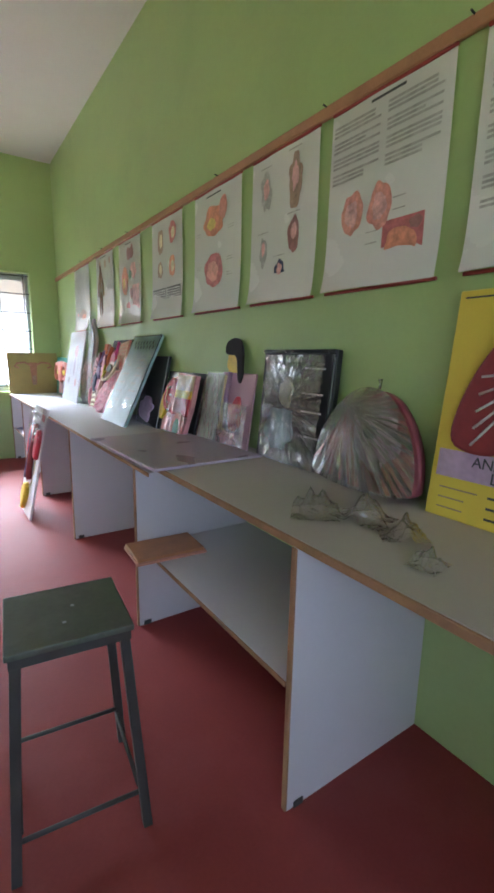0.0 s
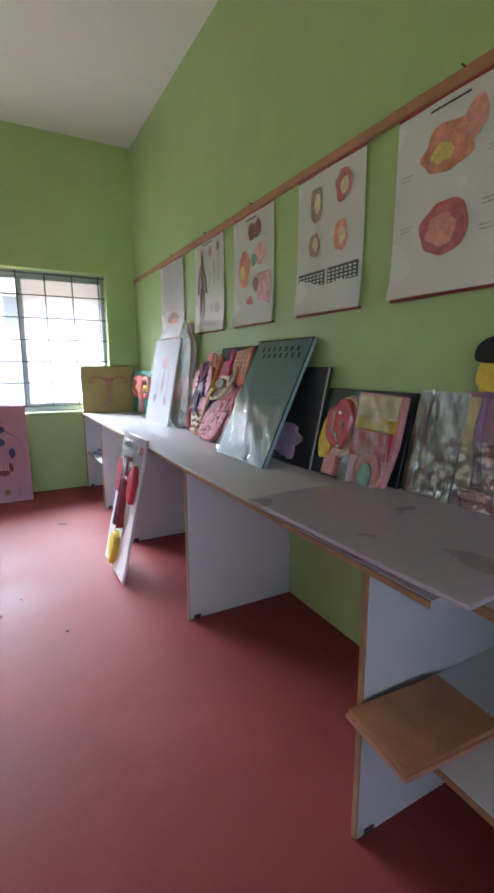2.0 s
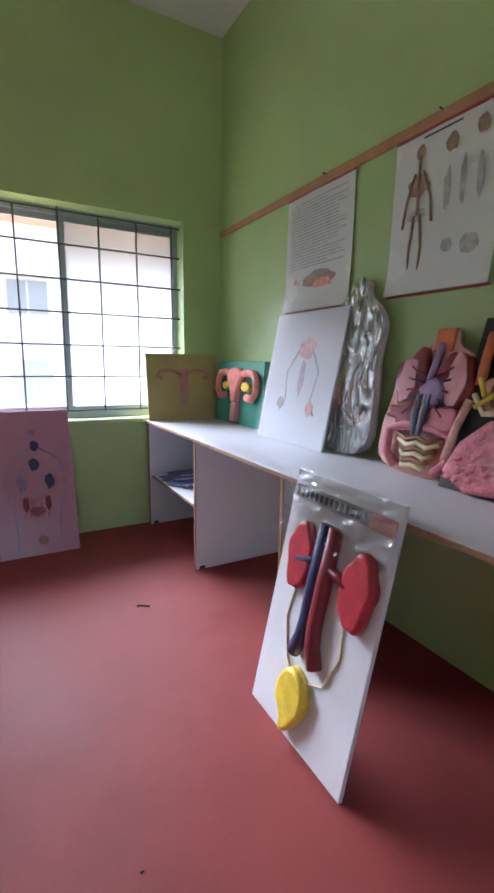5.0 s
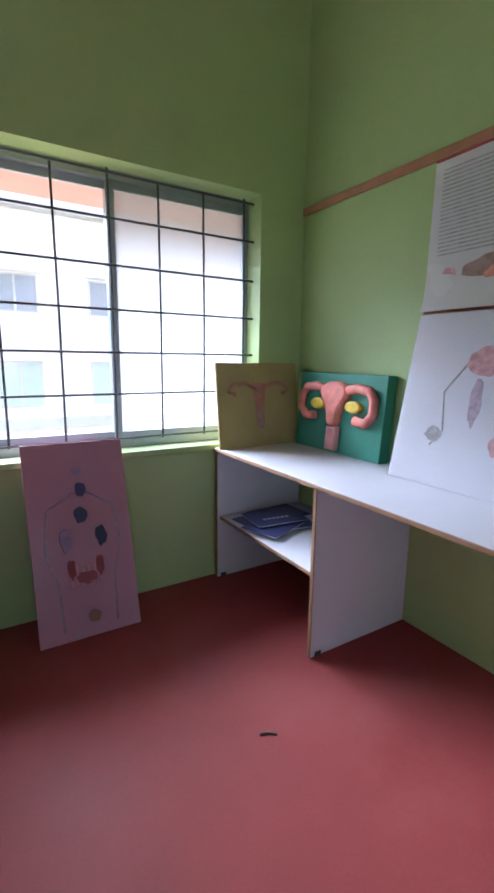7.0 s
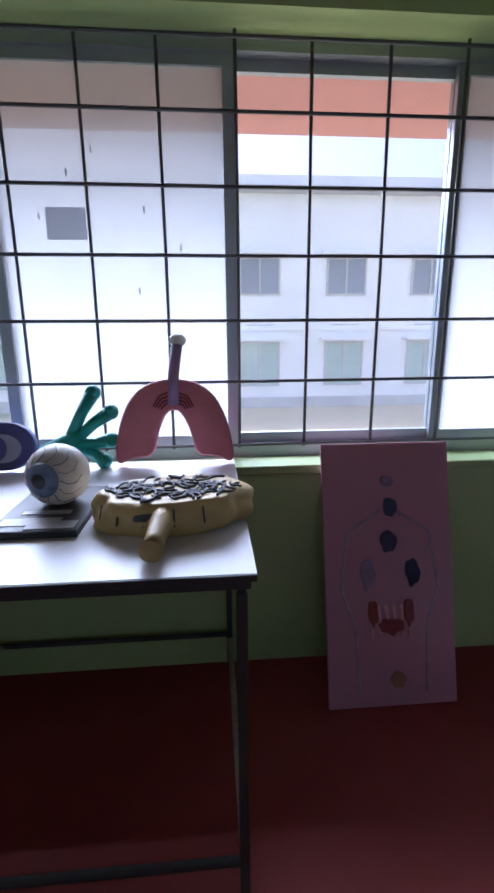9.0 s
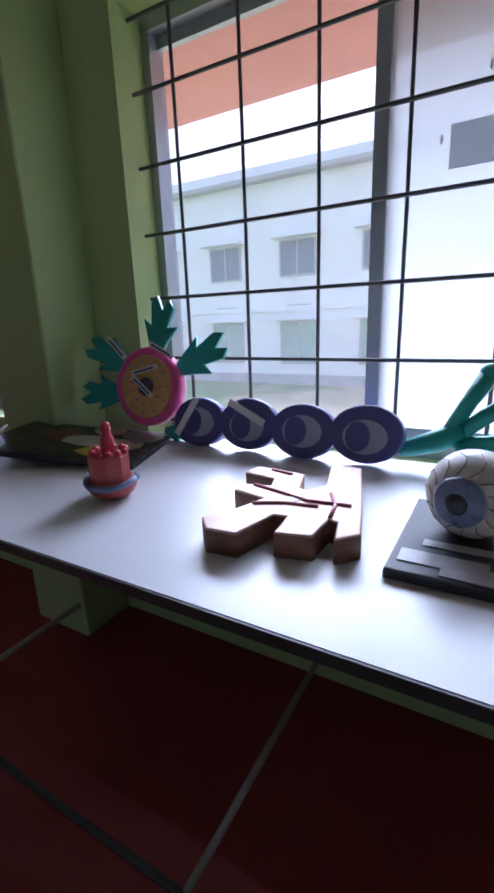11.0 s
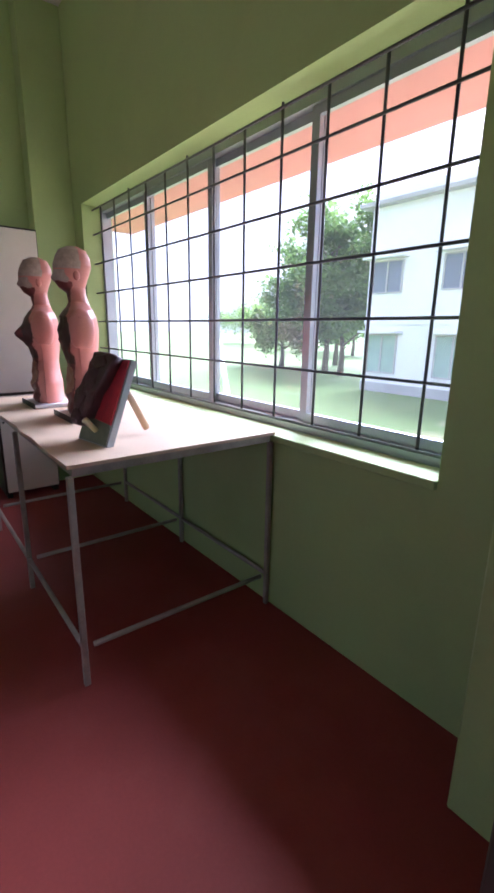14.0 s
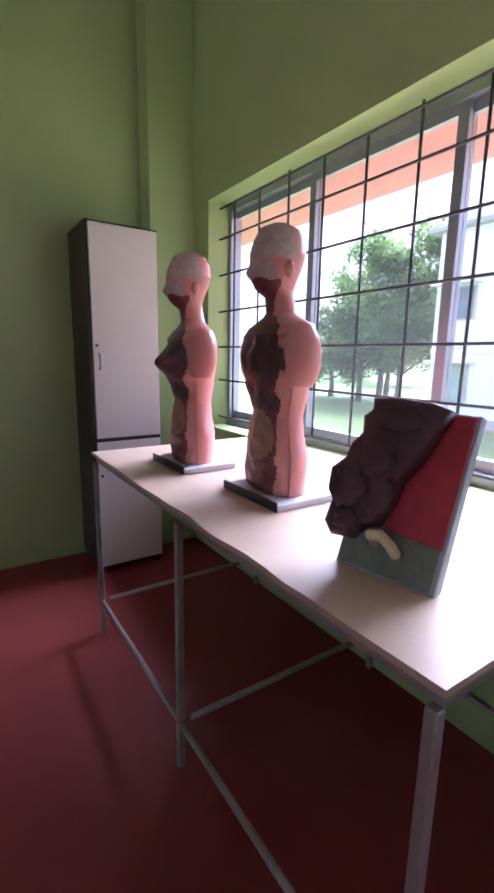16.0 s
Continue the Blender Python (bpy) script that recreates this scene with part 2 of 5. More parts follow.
def solid(name, bm, material, label, category, kind="structure", m=None):
    ob = part(name, bm, material)
    if m:
        ob.matrix_world = m
    return tagged(ob, label, category, kind=kind)


def leaning(x, y, z, facing, tilt, spin=0.0):
    """The frame of a board: x along its foot, y up its face, z out of the face, which looks towards the heading facing and leans back by tilt."""
    f = Vector((math.cos(radians(facing)), math.sin(radians(facing)), 0))
    a = radians(tilt)
    Z = f * math.cos(a) + Vector((0, 0, math.sin(a)))
    Y = -f * math.sin(a) + Vector((0, 0, math.cos(a)))
    X = Y.cross(Z)
    r = Matrix((X, Y, Z)).transposed().to_4x4()
    return Matrix.Translation((x, y, z)) @ r @ pose(0, 0, 0, 0, 0, spin)


def ellipse(cx, cy, rx, ry, n=36, wob=0.0, seed=0, turn=0.0):
    out = []
    for k in range(n):
        a = 2 * math.pi * k / n
        r = 1 + wob * noise.noise(Vector((math.cos(a) * 1.7 + seed * 3.1, math.sin(a) * 1.7, seed)))
        x, y = rx * r * math.cos(a), ry * r * math.sin(a)
        c, s = math.cos(turn), math.sin(turn)
        out.append((cx + c * x - s * y, cy + s * x + c * y))
    return out


def rounded(pts, times=2):
    """The closed outline with its corners cut round."""
    for _ in range(times):
        out = []
        for (ax, ay), (bx, by) in zip(pts, pts[1:] + pts[:1]):
            out += [(0.75 * ax + 0.25 * bx, 0.75 * ay + 0.25 * by), (0.25 * ax + 0.75 * bx, 0.25 * ay + 0.75 * by)]
        pts = out
    return pts


def rect(x0, y0, x1, y1):
    return [(x0, y0), (x1, y0), (x1, y1), (x0, y1)]


# ---- room ----
XR, XL, YF, YB, CEIL = 1.36, -6.9, 6.45, -2.6, 3.72
W1 = (-2.45, 1.03, 0.875, 2.38)
W2 = (-6.55, -3.31, 0.895, 2.33)
WALL = 0.25
solid("floor", bm_box((XL - 0.25, YB - 0.25, -0.12), (XR + 0.25, YF + WALL, 0)), REDFLOOR, "red oxide cement floor, scuffed and slightly glossy", "floor")
solid("ceiling", bm_box((XL - 0.25, YB - 0.25, CEIL), (XR + 0.25, YF + WALL, CEIL + 0.15)), WHITEWASH, "whitewashed plain concrete ceiling slab", "ceiling")
solid("wall_east", bm_box((XR, YB - 0.25, 0), (XR + 0.25, YF + WALL, CEIL)), GREEN, "light green painted plaster wall with posters", "wall")
solid("wall_west", bm_box((XL - 0.25, YB - 0.25, 0), (XL, YF + WALL, CEIL)), GREEN, "green painted plaster wall behind the cabinet", "wall")
# the openings in this unseen wall are added to hold the fill lamps
S3, S4 = (-5.9, -3.5, 0.9, 2.35), (-2.4, 0.4, 0.9, 2.35)
south = [bm_box((XL, YB - 0.25, 0), (XR, YB, 0.9)), bm_box((XL, YB - 0.25, 2.35), (XR, YB, CEIL)), bm_box((XL, YB - 0.25, 0.9), (-5.9, YB, 2.35)),
         bm_box((-3.5, YB - 0.25, 0.9), (-2.4, YB, 2.35)), bm_box((0.4, YB - 0.25, 0.9), (XR, YB, 2.35))]
solid("wall_south", joined(*south), GREEN, "plain green painted plaster wall", "wall")
north = [bm_box((XL, YF, 0), (W2[0], YF + WALL, CEIL)), bm_box((W2[1], YF, 0), (W1[0], YF + WALL, CEIL)), bm_box((W1[1], YF, 0), (XR, YF + WALL, CEIL)),
         bm_box((W2[0], YF, 0), (W2[1], YF + WALL, W2[2])), bm_box((W2[0], YF, W2[3]), (W2[1], YF + WALL, CEIL)),
         bm_box((W1[0], YF, 0), (W1[1], YF + WALL, W1[2])), bm_box((W1[0], YF, W1[3]), (W1[1], YF + WALL, CEIL))]
solid("wall_north", joined(*north), GREEN, "green painted plaster wall with two wide grilled windows", "wall")
solid("pilaster", bm_box((-3.02, 6.19, 0), (-2.685, YF, CEIL), 0.006), GREEN, "green painted column standing out between the windows", "pilaster")
solid("corner_pilaster", bm_box((XL, 6.13, 0), (XL + 0.16, YF, CEIL), 0.006), GREEN, "green painted corner column beside the cabinet", "pilaster")


def window(name, w, bars_x, bars_z, hazed, overhang):
    x0, x1, z0, z1 = w
    root = thing(name, pose((x0 + x1) / 2, YF, z0), "aluminium sliding window with dusty panes and an iron grille", "window", kind="structure")
    ox, oy, oz = root.matrix_world.translation
    def at(lo, hi, bev=0.0):
        return bm_box((lo[0] - ox, lo[1] - oy, lo[2] - oz), (hi[0] - ox, hi[1] - oy, hi[2] - oz), bev)
    n = len(hazed)
    step = (x1 - x0) / n
    part("window_sill", at((x0 - 0.0, YF - 0.02, z0 - 0.03), (x1, YF + 0.13, z0 + 0.004), 0.004), GREEN, root, "green painted plaster sill")
    fr = part("window_frame", joined(at((x0, 6.6, z1 - 0.045), (x1, 6.68, z1)), at((x0, 6.6, z0), (x1, 6.68, z0 + 0.05)),
                                     at((x0, 6.602, z0 + 0.05), (x0 + 0.035, 6.68, z1 - 0.045)), at((x1 - 0.035, 6.602, z0 + 0.05), (x1, 6.68, z1 - 0.045))), ALU, root, "grey aluminium outer frame")
    for i in range(n):
        a, b = x0 + i * step, x0 + (i + 1) * step
        yy = 6.615 if i % 2 else 6.645
        s = 0.022
        part("sash", joined(at((a - s, yy, z0 + 0.05), (a + s, yy + 0.025, z1 - 0.045)), at((b - s, yy + 0.002, z0 + 0.05), (b + s, yy + 0.027, z1 - 0.045)),
                            at((a + s, yy, z0 + 0.05), (b - s, yy + 0.025, z0 + 0.095)), at((a + s, yy, z1 - 0.085), (b - s, yy + 0.025, z1 - 0.045))), ALU, root, "sliding sash of grey aluminium")
        p = part("pane", at((a + s, yy + 0.010, z0 + 0.09), (b - s, yy + 0.014, z1 - 0.08)), (PANE_CLEAR, PANE_HAZE, PANE_DUST)[hazed[i]], root, ("clear glass", "dusty milky glass", "slightly dusty glass")[hazed[i]])
        p.visible_shadow = False
    r = 0.0065
    for k, x in enumerate(bars_x):
        up = z1 + (0.03 if k % 3 == 0 else -0.03)
        part("grille_bar", bm_tube([(x - ox, 6.548 - oy, z0 + 0.055 - oz), (x - ox + 0.003, 6.548 - oy, (z0 + z1) / 2 - oz), (x - ox, 6.548 - oy, min(up, z1 - 0.012) - oz)], r, 6), IRON, root)
    for z in bars_z:
        part("grille_bar", bm_tube([(x0 - ox, 6.536 - oy, z - oz), ((x0 + x1) / 2 - ox, 6.536 - oy, z - oz - 0.003), (x1 - ox, 6.536 - oy, z - oz)], r, 6), IRON, root)
    return root


window("window_1", W1, [-0.425 + (0.278 if k > 0 else 0.265) * k for k in range(-7, 6)], [0.945, 1.2, 1.43, 1.66, 1.89, 2.125, 2.345], [0, 1, 0, 1], 0.7)
window("window_2", W2, [-3.457 - 0.2665 * k for k in range(0, 12)], [0.955, 1.205, 1.425, 1.655, 1.885, 2.11, 2.295], [2, 2, 2, 2], 0.7)
spot = thing("glass_patch", pose(-1.315, 6.612, 1.778, 90, 0, 0), "dull grey rectangular patch stuck to the dusty glass", "patch")
part("film", bm_prism(rect(-0.072, -0.055, 0.072, 0.055), -0.002, 0.0), PATCH_FILM, spot)
for x, z in ((-1.207, 2.024), (-1.3, 1.95), (-1.41, 1.8), (-1.063, 1.543), (-1.03, 1.83), (-0.9, 1.7)):
    fleck = thing("paint_fleck", pose(x, 6.611, z, 90, 0, 12), "small dark streak of dirt on the glass", "fleck", "flecks on the glass")
    part("streak", bm_prism(ellipse(0, 0, 0.004, 0.014, 10, 0.4, x), -0.002, 0), PATCH_FILM, fleck)
rail = thing("picture_rail", pose(XR, 2, 2.33), "varnished wooden rail running along the green wall", "rail", kind="structure")
part("rail_board", bm_box((-0.022, -4.4, -0.025), (0, 4.44, 0.02), 0.004), RAILWOOD, rail)

# ---- outside ----
GZ = -0.9
def ground_mat():
    m, t, p = nodes_of("yard_sand_and_grass")
    N, L = t.nodes, t.links
    tc = N.new("ShaderNodeTexCoord")
    n1 = N.new("ShaderNodeTexNoise")
    n1.inputs["Scale"].default_value, n1.inputs["Detail"].default_value = 0.35, 8
    L.new(tc.outputs["Object"], n1.inputs["Vector"])
    sx = N.new("ShaderNodeSeparateXYZ")
    L.new(tc.outputs["Object"], sx.inputs[0])
    mr = N.new("ShaderNodeMapRange")
    mr.inputs[1].default_value, mr.inputs[2].default_value, mr.inputs[3].default_value, mr.inputs[4].default_value = -4, -11, -0.35, 0.4
    L.new(sx.outputs[0], mr.inputs[0])
    ad = N.new("ShaderNodeMath")
    ad.operation = "ADD"
    L.new(mr.outputs[0], ad.inputs[0])
    L.new(n1.outputs[0], ad.inputs[1])
    r = N.new("ShaderNodeValToRGB")
    r.color_ramp.elements[0].position, r.color_ramp.elements[1].position = 0.4, 0.6
    r.color_ramp.elements[0].color, r.color_ramp.elements[1].color = (0.46, 0.37, 0.22, 1), (0.13, 0.2, 0.05, 1)
    L.new(ad.outputs[0], r.inputs[0])
    L.new(r.outputs[0], p.inputs["Base Color"])
    p.inputs["Roughness"].default_value = 0.95
    return m


solid("ground", bm_box((-300, -300, GZ - 0.3), (300, 500, GZ)), ground_mat(), "sandy yard with patches of green grass", "ground")
over = thing("window_overhang", pose(-2.8, YF + WALL, 2.5), "pink painted concrete sunshade slab above the windows", "sunshade", kind="structure")
part("slab", bm_box((-5.5, 0, 0), (5.5, 0.98, 0.12), 0.01), PINKWASH, over)
solid("house_plinth", bm_box((XL - 0.25, YB - 0.25, GZ - 0.05), (XR + 0.25, YF + WALL, -0.125)), PINKWASH, "pink painted plinth under the room", "plinth")

GLASS_FAR = mat("dark_blue_grey_glass", (0.16, 0.19, 0.24), 0.15, 0.2, 1.0, 0.0, 10)
SHUTTER = mat("pale_green_shutter", (0.30, 0.42, 0.38), 0.6, 0.15, 3, 0.1, 20)
GREYTRIM = mat("grey_cement_trim", (0.42, 0.42, 0.43), 0.85, 0.15, 2, 0.2, 30)


def far_building():
    x0, x1, y0, top = -14.2, 22.0, 20.0, 5.75
    b = thing("apartment_building", pose(0, y0, GZ), "long white two-storey building across the yard", "building")
    part("wall", bm_box((x0, 0, 0), (x1, 10, top - GZ)), WHITEWALL, b)
    part("roof", bm_box((x0 - 0.35, -0.35, top - GZ), (x1 + 0.35, 10.3, top - GZ + 0.16), 0.02), GREYTRIM, b, "grey cement roof edge")
    part("parapet", bm_box((x0, 0.05, top - GZ + 0.16), (x1, 0.2, top - GZ + 0.55)), WHITEWALL, b)
    part("string_course", bm_box((x0, -0.08, 2.55), (x1, 0, 2.7)), WHITEWALL, b)
    part("plinth", bm_box((x0, -0.06, 0), (x1, 0, 0.35)), GREYTRIM, b, "grey cement plinth")
    for k in range(-5, 8):
        cx = 0.85 + 2.84 * k
        for zc, h, low in ((3.33 - GZ, 1.05, False), (0.55 - GZ, 1.35, True)):
            w = part("window", joined(bm_box((cx - 0.66, -0.05, zc - h / 2 - 0.05), (cx - 0.6, 0, zc + h / 2 + 0.05)), bm_box((cx + 0.6, -0.05, zc - h / 2 - 0.05), (cx + 0.66, 0, zc + h / 2 + 0.05)),
                                      bm_box((cx - 0.6, -0.05, zc + h / 2), (cx + 0.6, 0, zc + h / 2 + 0.05)), bm_box((cx - 0.6, -0.05, zc - h / 2 - 0.05), (cx + 0.6, 0, zc - h / 2)),
                                      bm_box((cx - 0.03, -0.05, zc - h / 2), (cx + 0.03, 0, zc + h / 2))), GREYTRIM, b, "grey window frame")
            for s in (-1, 1):
                part("pane", bm_box((min(cx + s * 0.03, cx + s * 0.6), -0.02, zc - h / 2), (max(cx + s * 0.03, cx + s * 0.6), -0.004, zc + h / 2)), SHUTTER if low else GLASS_FAR, w)
            part("sunshade", bm_box((cx - 0.85, -0.45, zc + h / 2 + 0.1), (cx + 0.85, 0, zc + h / 2 + 0.18)), WHITEWALL, b)
        part("vent", bm_box((cx - 0.45, -0.03, 1.72 - GZ), (cx + 0.45, 0, 1.84 - GZ)), GREYTRIM, b)
    return b


far_building()
BARK = mat("grey_brown_bark", (0.16, 0.12, 0.09), 0.9, 0.3, 6, 0.5, 40)


def leaf_mat(name, c):
    m = mat(name, c, 0.6, 0.35, 0.9, 0.0, 3)
    N, L = m.node_tree.nodes, m.node_tree.links
    tl = N.new("ShaderNodeBsdfTranslucent")
    tl.inputs["Color"].default_value = (c[0] * 1.7, c[1] * 1.9, c[2] * 1.2, 1)
    mix = N.new("ShaderNodeMixShader")
    L.new(N["Principled BSDF"].outputs[0], mix.inputs[1])
    L.new(tl.outputs[0], mix.inputs[2])
    L.new(mix.outputs[0], N["Material Output"].inputs[0])
    return m


LEAVES = [leaf_mat("light_green_leaves", (0.15, 0.21, 0.085)), leaf_mat("mid_green_leaves", (0.11, 0.165, 0.065))]


def tree(x, y, h, spread, seed):
    rng = random.Random(seed)
    t = thing("tree", pose(x, y, GZ), "leafy green tree with an uneven crown in the yard", "tree", "trees in the yard")
    tr = [(0, 0, 0), (0.05, 0.02, h * 0.2), (-0.03, 0.05, h * 0.42), (0.06, 0, h * 0.75)]
    limbs = [bm_tube(tr, 0.16, 8, [1.2, 0.9, 0.65, 0.25])]
    tips = []
    for k in range(9):
        a = k * 2.4 + rng.random()
        z = h * (0.32 + 0.05 * k)
        tip = (math.cos(a) * spread * rng.uniform(0.5, 0.8), math.sin(a) * spread * rng.uniform(0.5, 0.8), min(h * 0.92, z + h * rng.uniform(0.15, 0.3)))
        limbs.append(bm_tube([(0, 0, z), (tip[0] * 0.5, tip[1] * 0.5, z + (tip[2] - z) * 0.6), tip], 0.07, 6, [1, 0.6, 0.2]))
        tips.append(tip)
    tips.append((0, 0, h * 0.88))
    part("trunk", joined(*limbs), BARK, t)
    verts, faces = [], []
    for tip in tips:
        for c in range(7):
            cc = Vector(tip) + Vector((rng.gauss(0, 0.42), rng.gauss(0, 0.42), rng.gauss(0, 0.34))) * spread * 0.5
            for n in range(120):
                d = Vector((rng.gauss(0, 1), rng.gauss(0, 1), rng.gauss(0, 0.8))) * spread * 0.13
                q = Euler((rng.uniform(-1, 1), rng.uniform(-1, 1), rng.uniform(0, 6.3))).to_matrix()
                s = rng.uniform(0.08, 0.17)
                i = len(verts)
                for u, v in ((-0.5, 0), (0, -0.3), (0.6, 0), (0, 0.3)):
                    verts.append(cc + d + q @ Vector((u * s * 2, v * s * 2, 0)))
                faces.append((i, i + 1, i + 2, i + 3))
    me = bpy.data.meshes.new("crown")
    me.from_pydata([tuple(v) for v in verts], [], faces)
    me.materials.append(LEAVES[seed % 2])
    ob = new("crown", me)
    ob.parent = t


for x, y, h, spread, seed in ((-20.3, 24.5, 8.6, 3.0, 1), (-17.6, 27.0, 8.8, 2.6, 2), (-23.5, 29.0, 6.5, 3.0, 3), (-40.0, 44.0, 5.0, 4.5, 4),
                              (-52.0, 50.0, 5.5, 5.0, 5), (-64.0, 52.0, 5.0, 5.0, 6), (-31.0, 40.0, 4.8, 4.0, 7),
                              (-18.4, 23.6, 4.6, 2.4, 8), (-21.3, 24.0, 5.0, 2.6, 9), (-24.5, 25.0, 3.4, 2.2, 10)):
    tree(x, y, h, spread, seed)
pole = thing("leaning_pole", pose(-8.6, 9.6, GZ), "white painted pole leaning outside the window", "pole")
part("shaft", bm_tube([(0, 0, -0.02), (-0.75, 0.1, 2.1)], 0.05, 10), WHITEWALL, pole)

# ---- counter ----
counter = thing("wall_counter", pose(0, 0, 0), "long grey-white laminate counter with open bays along the wall", "counter")


def edged(name, lo, hi, strip_lo, strip_hi, material, label=""):
    p = part(name, bm_box(lo, hi, 0.001), material, counter, label)
    part("front_edge", bm_box(strip_lo, strip_hi, 0.002), BANDING, p, "raw worn wooden edge strip")
    return p


edged("worktop", (0.698, 1.68, 0.84), (1.358, 6.44, 0.86), (0.691, 1.68, 0.84), (0.6975, 6.44, 0.8585), LAMINATE, "grey-white laminate worktop")
edged("worktop", (0.742, -1.7, 0.862), (1.358, 2.25, 0.884), (0.732, -1.7, 0.86), (0.7415, 2.25, 0.883), mat("beige_grey_laminate", (0.47, 0.45, 0.42), 0.4, 0.06, 4, 0.03, 80), "beige-grey laminate worktop")
for y, h in ((-0.5, 0.861), (0.72, 0.861), (1.89, 0.838), (3.22, 0.838), (4.49, 0.838), (5.46, 0.838), (6.41, 0.838)):
    x = 0.70 if y > 1.5 else 0.725
    p = edged("upright_panel", (x + 0.008, y - 0.01, 0), (XR - 0.001, y + 0.01, h), (x, y - 0.0105, 0), (x + 0.0075, y + 0.0105, h), LAMINATE)
    part("floor_bracket", bm_box((x + 0.03, y - 0.016, 0.0), (x + 0.07, y - 0.0105, 0.025), 0.003), DARKSTEEL, p, "dark metal floor bracket")
for y0, y1, z in ((0.732, 1.878, 0.44), (5.472, 6.398, 0.415)):
    edged("shelf", (0.73, y0, z - 0.018), (1.358, y1, z), (0.723, y0, z - 0.018), (0.7295, y1, z - 0.0005), LAMINATE)

COL = {
    "red": (0.52, 0.04, 0.06), "dred": (0.25, 0.03, 0.04), "orange": (0.72, 0.2, 0.08), "pink": (0.72, 0.32, 0.34), "yellow": (0.75, 0.55, 0.05), "skin": (0.75, 0.42, 0.34),
    "brown": (0.28, 0.13, 0.07), "ink": (0.06, 0.06, 0.07), "grey": (0.36, 0.35, 0.36), "navy": (0.04, 0.045, 0.12), "teal": (0.05, 0.32, 0.27), "violet": (0.32, 0.2, 0.36),
    "paleblue": (0.28, 0.45, 0.5), "salmon": (0.78, 0.25, 0.2), "cream": (0.74, 0.62, 0.38), "green": (0.08, 0.3, 0.16), "white": (0.8, 0.8, 0.8), "lilac": (0.5, 0.36, 0.5), "flesh": (0.6, 0.15, 0.19), "olive": (0.2, 0.22, 0.16), "magenta": (0.7, 0.08, 0.28), "rose": (0.55, 0.16, 0.2),
}


def paint(c, rough=0.45):
    if c == "flesh":
        return mat("rough_pink_clay", COL[c], 0.5, 0.5, 30, 1.0, 90, stain=(0.75, 0.36, 0.38), stain_scale=22)
    return mat(c + "_paint", COL[c], rough, 0.28, 18, 0.3, 70)


def ink(c):
    k = 0.0 if c in ("ink", "navy", "white") else 0.22
    return mat(c + "_print", tuple(v * (1 - k) + 0.6 * k for v in COL[c]), 0.4, 0.4, 34, 0.0, 90)


# ---- posters ----
def flat(name, pts, c, root, z=0.0008, label=""):
    return part(name, bm_prism(pts, z, z + 0.0006), ink(c), root, label)


def poster(y0, y1, label, draw):
    w, h = y1 - y0 - 0.006, 0.665
    root = thing("poster", leaning(XR - 0.006, (y0 + y1) / 2, 1.635, 180, 0), label, "poster", "anatomy posters on the rail")
    part("sheet", joined(bm_sheet(w, h, 10, 24, lambda u, v: 0.006 + 0.03 * math.exp(-v * 8) * (1 + 0.4 * math.sin(u * 5)) + 0.002 * math.sin(u * 9 + v * 4)),), PAPER, root)
    part("bottom_batten", bm_box((-w / 2, -0.008, 0.002), (w / 2, 0.004, 0.012), 0.002), mat("red_brown_batten", (0.32, 0.05, 0.04), 0.5, 0.2, 20, 0.1), root, "red batten")
    part("top_batten", bm_box((-w / 2, h - 0.006, 0.0), (w / 2, h + 0.006, 0.010), 0.002), mat("red_brown_batten", (0.32, 0.05, 0.04)), root, "red batten")
    draw(root, w, h)
    return root


def blob(root, name, w, h, cx, cy, rx, ry, c, seed=1, wob=0.35, turn=0.0, z=0.0115):
    z += 0.00007 * (seed % 9)
    flat(name, ellipse(cx * w, cy * h, rx * w, ry * h, 40, wob * 0.8, seed, turn), c, root, z)


def bars(root, w, h, x0, x1, ytop, n, pitch, c="grey", thick=0.006, seed=0, z=0.0115):
    rng = random.Random(seed)
    bs = []
    for k in range(n):
        e = x1 - (x1 - x0) * rng.choice((0, 0, 0.06, 0.12, 0.3))
        bs.append(bm_box((x0 * w, (ytop - k * pitch) * h - thick, z), (e * w, (ytop - k * pitch) * h, z + 0.0006)))
    part("text_block", joined(*bs), ink(c), root)


def draw1(r, w, h):
    bars(r, w, h, -0.42, 0.42, 0.93, 22, 0.026, "grey", 0.007, 1)
    blob(r, "figure", w, h, 0.05, 0.24, 0.24, 0.09, "brown", 3)
    blob(r, "figure", w, h, 0.12, 0.21, 0.13, 0.05, "orange", 5, z=0.0122)
    blob(r, "figure", w, h, -0.3, 0.24, 0.06, 0.05, "pink", 6)


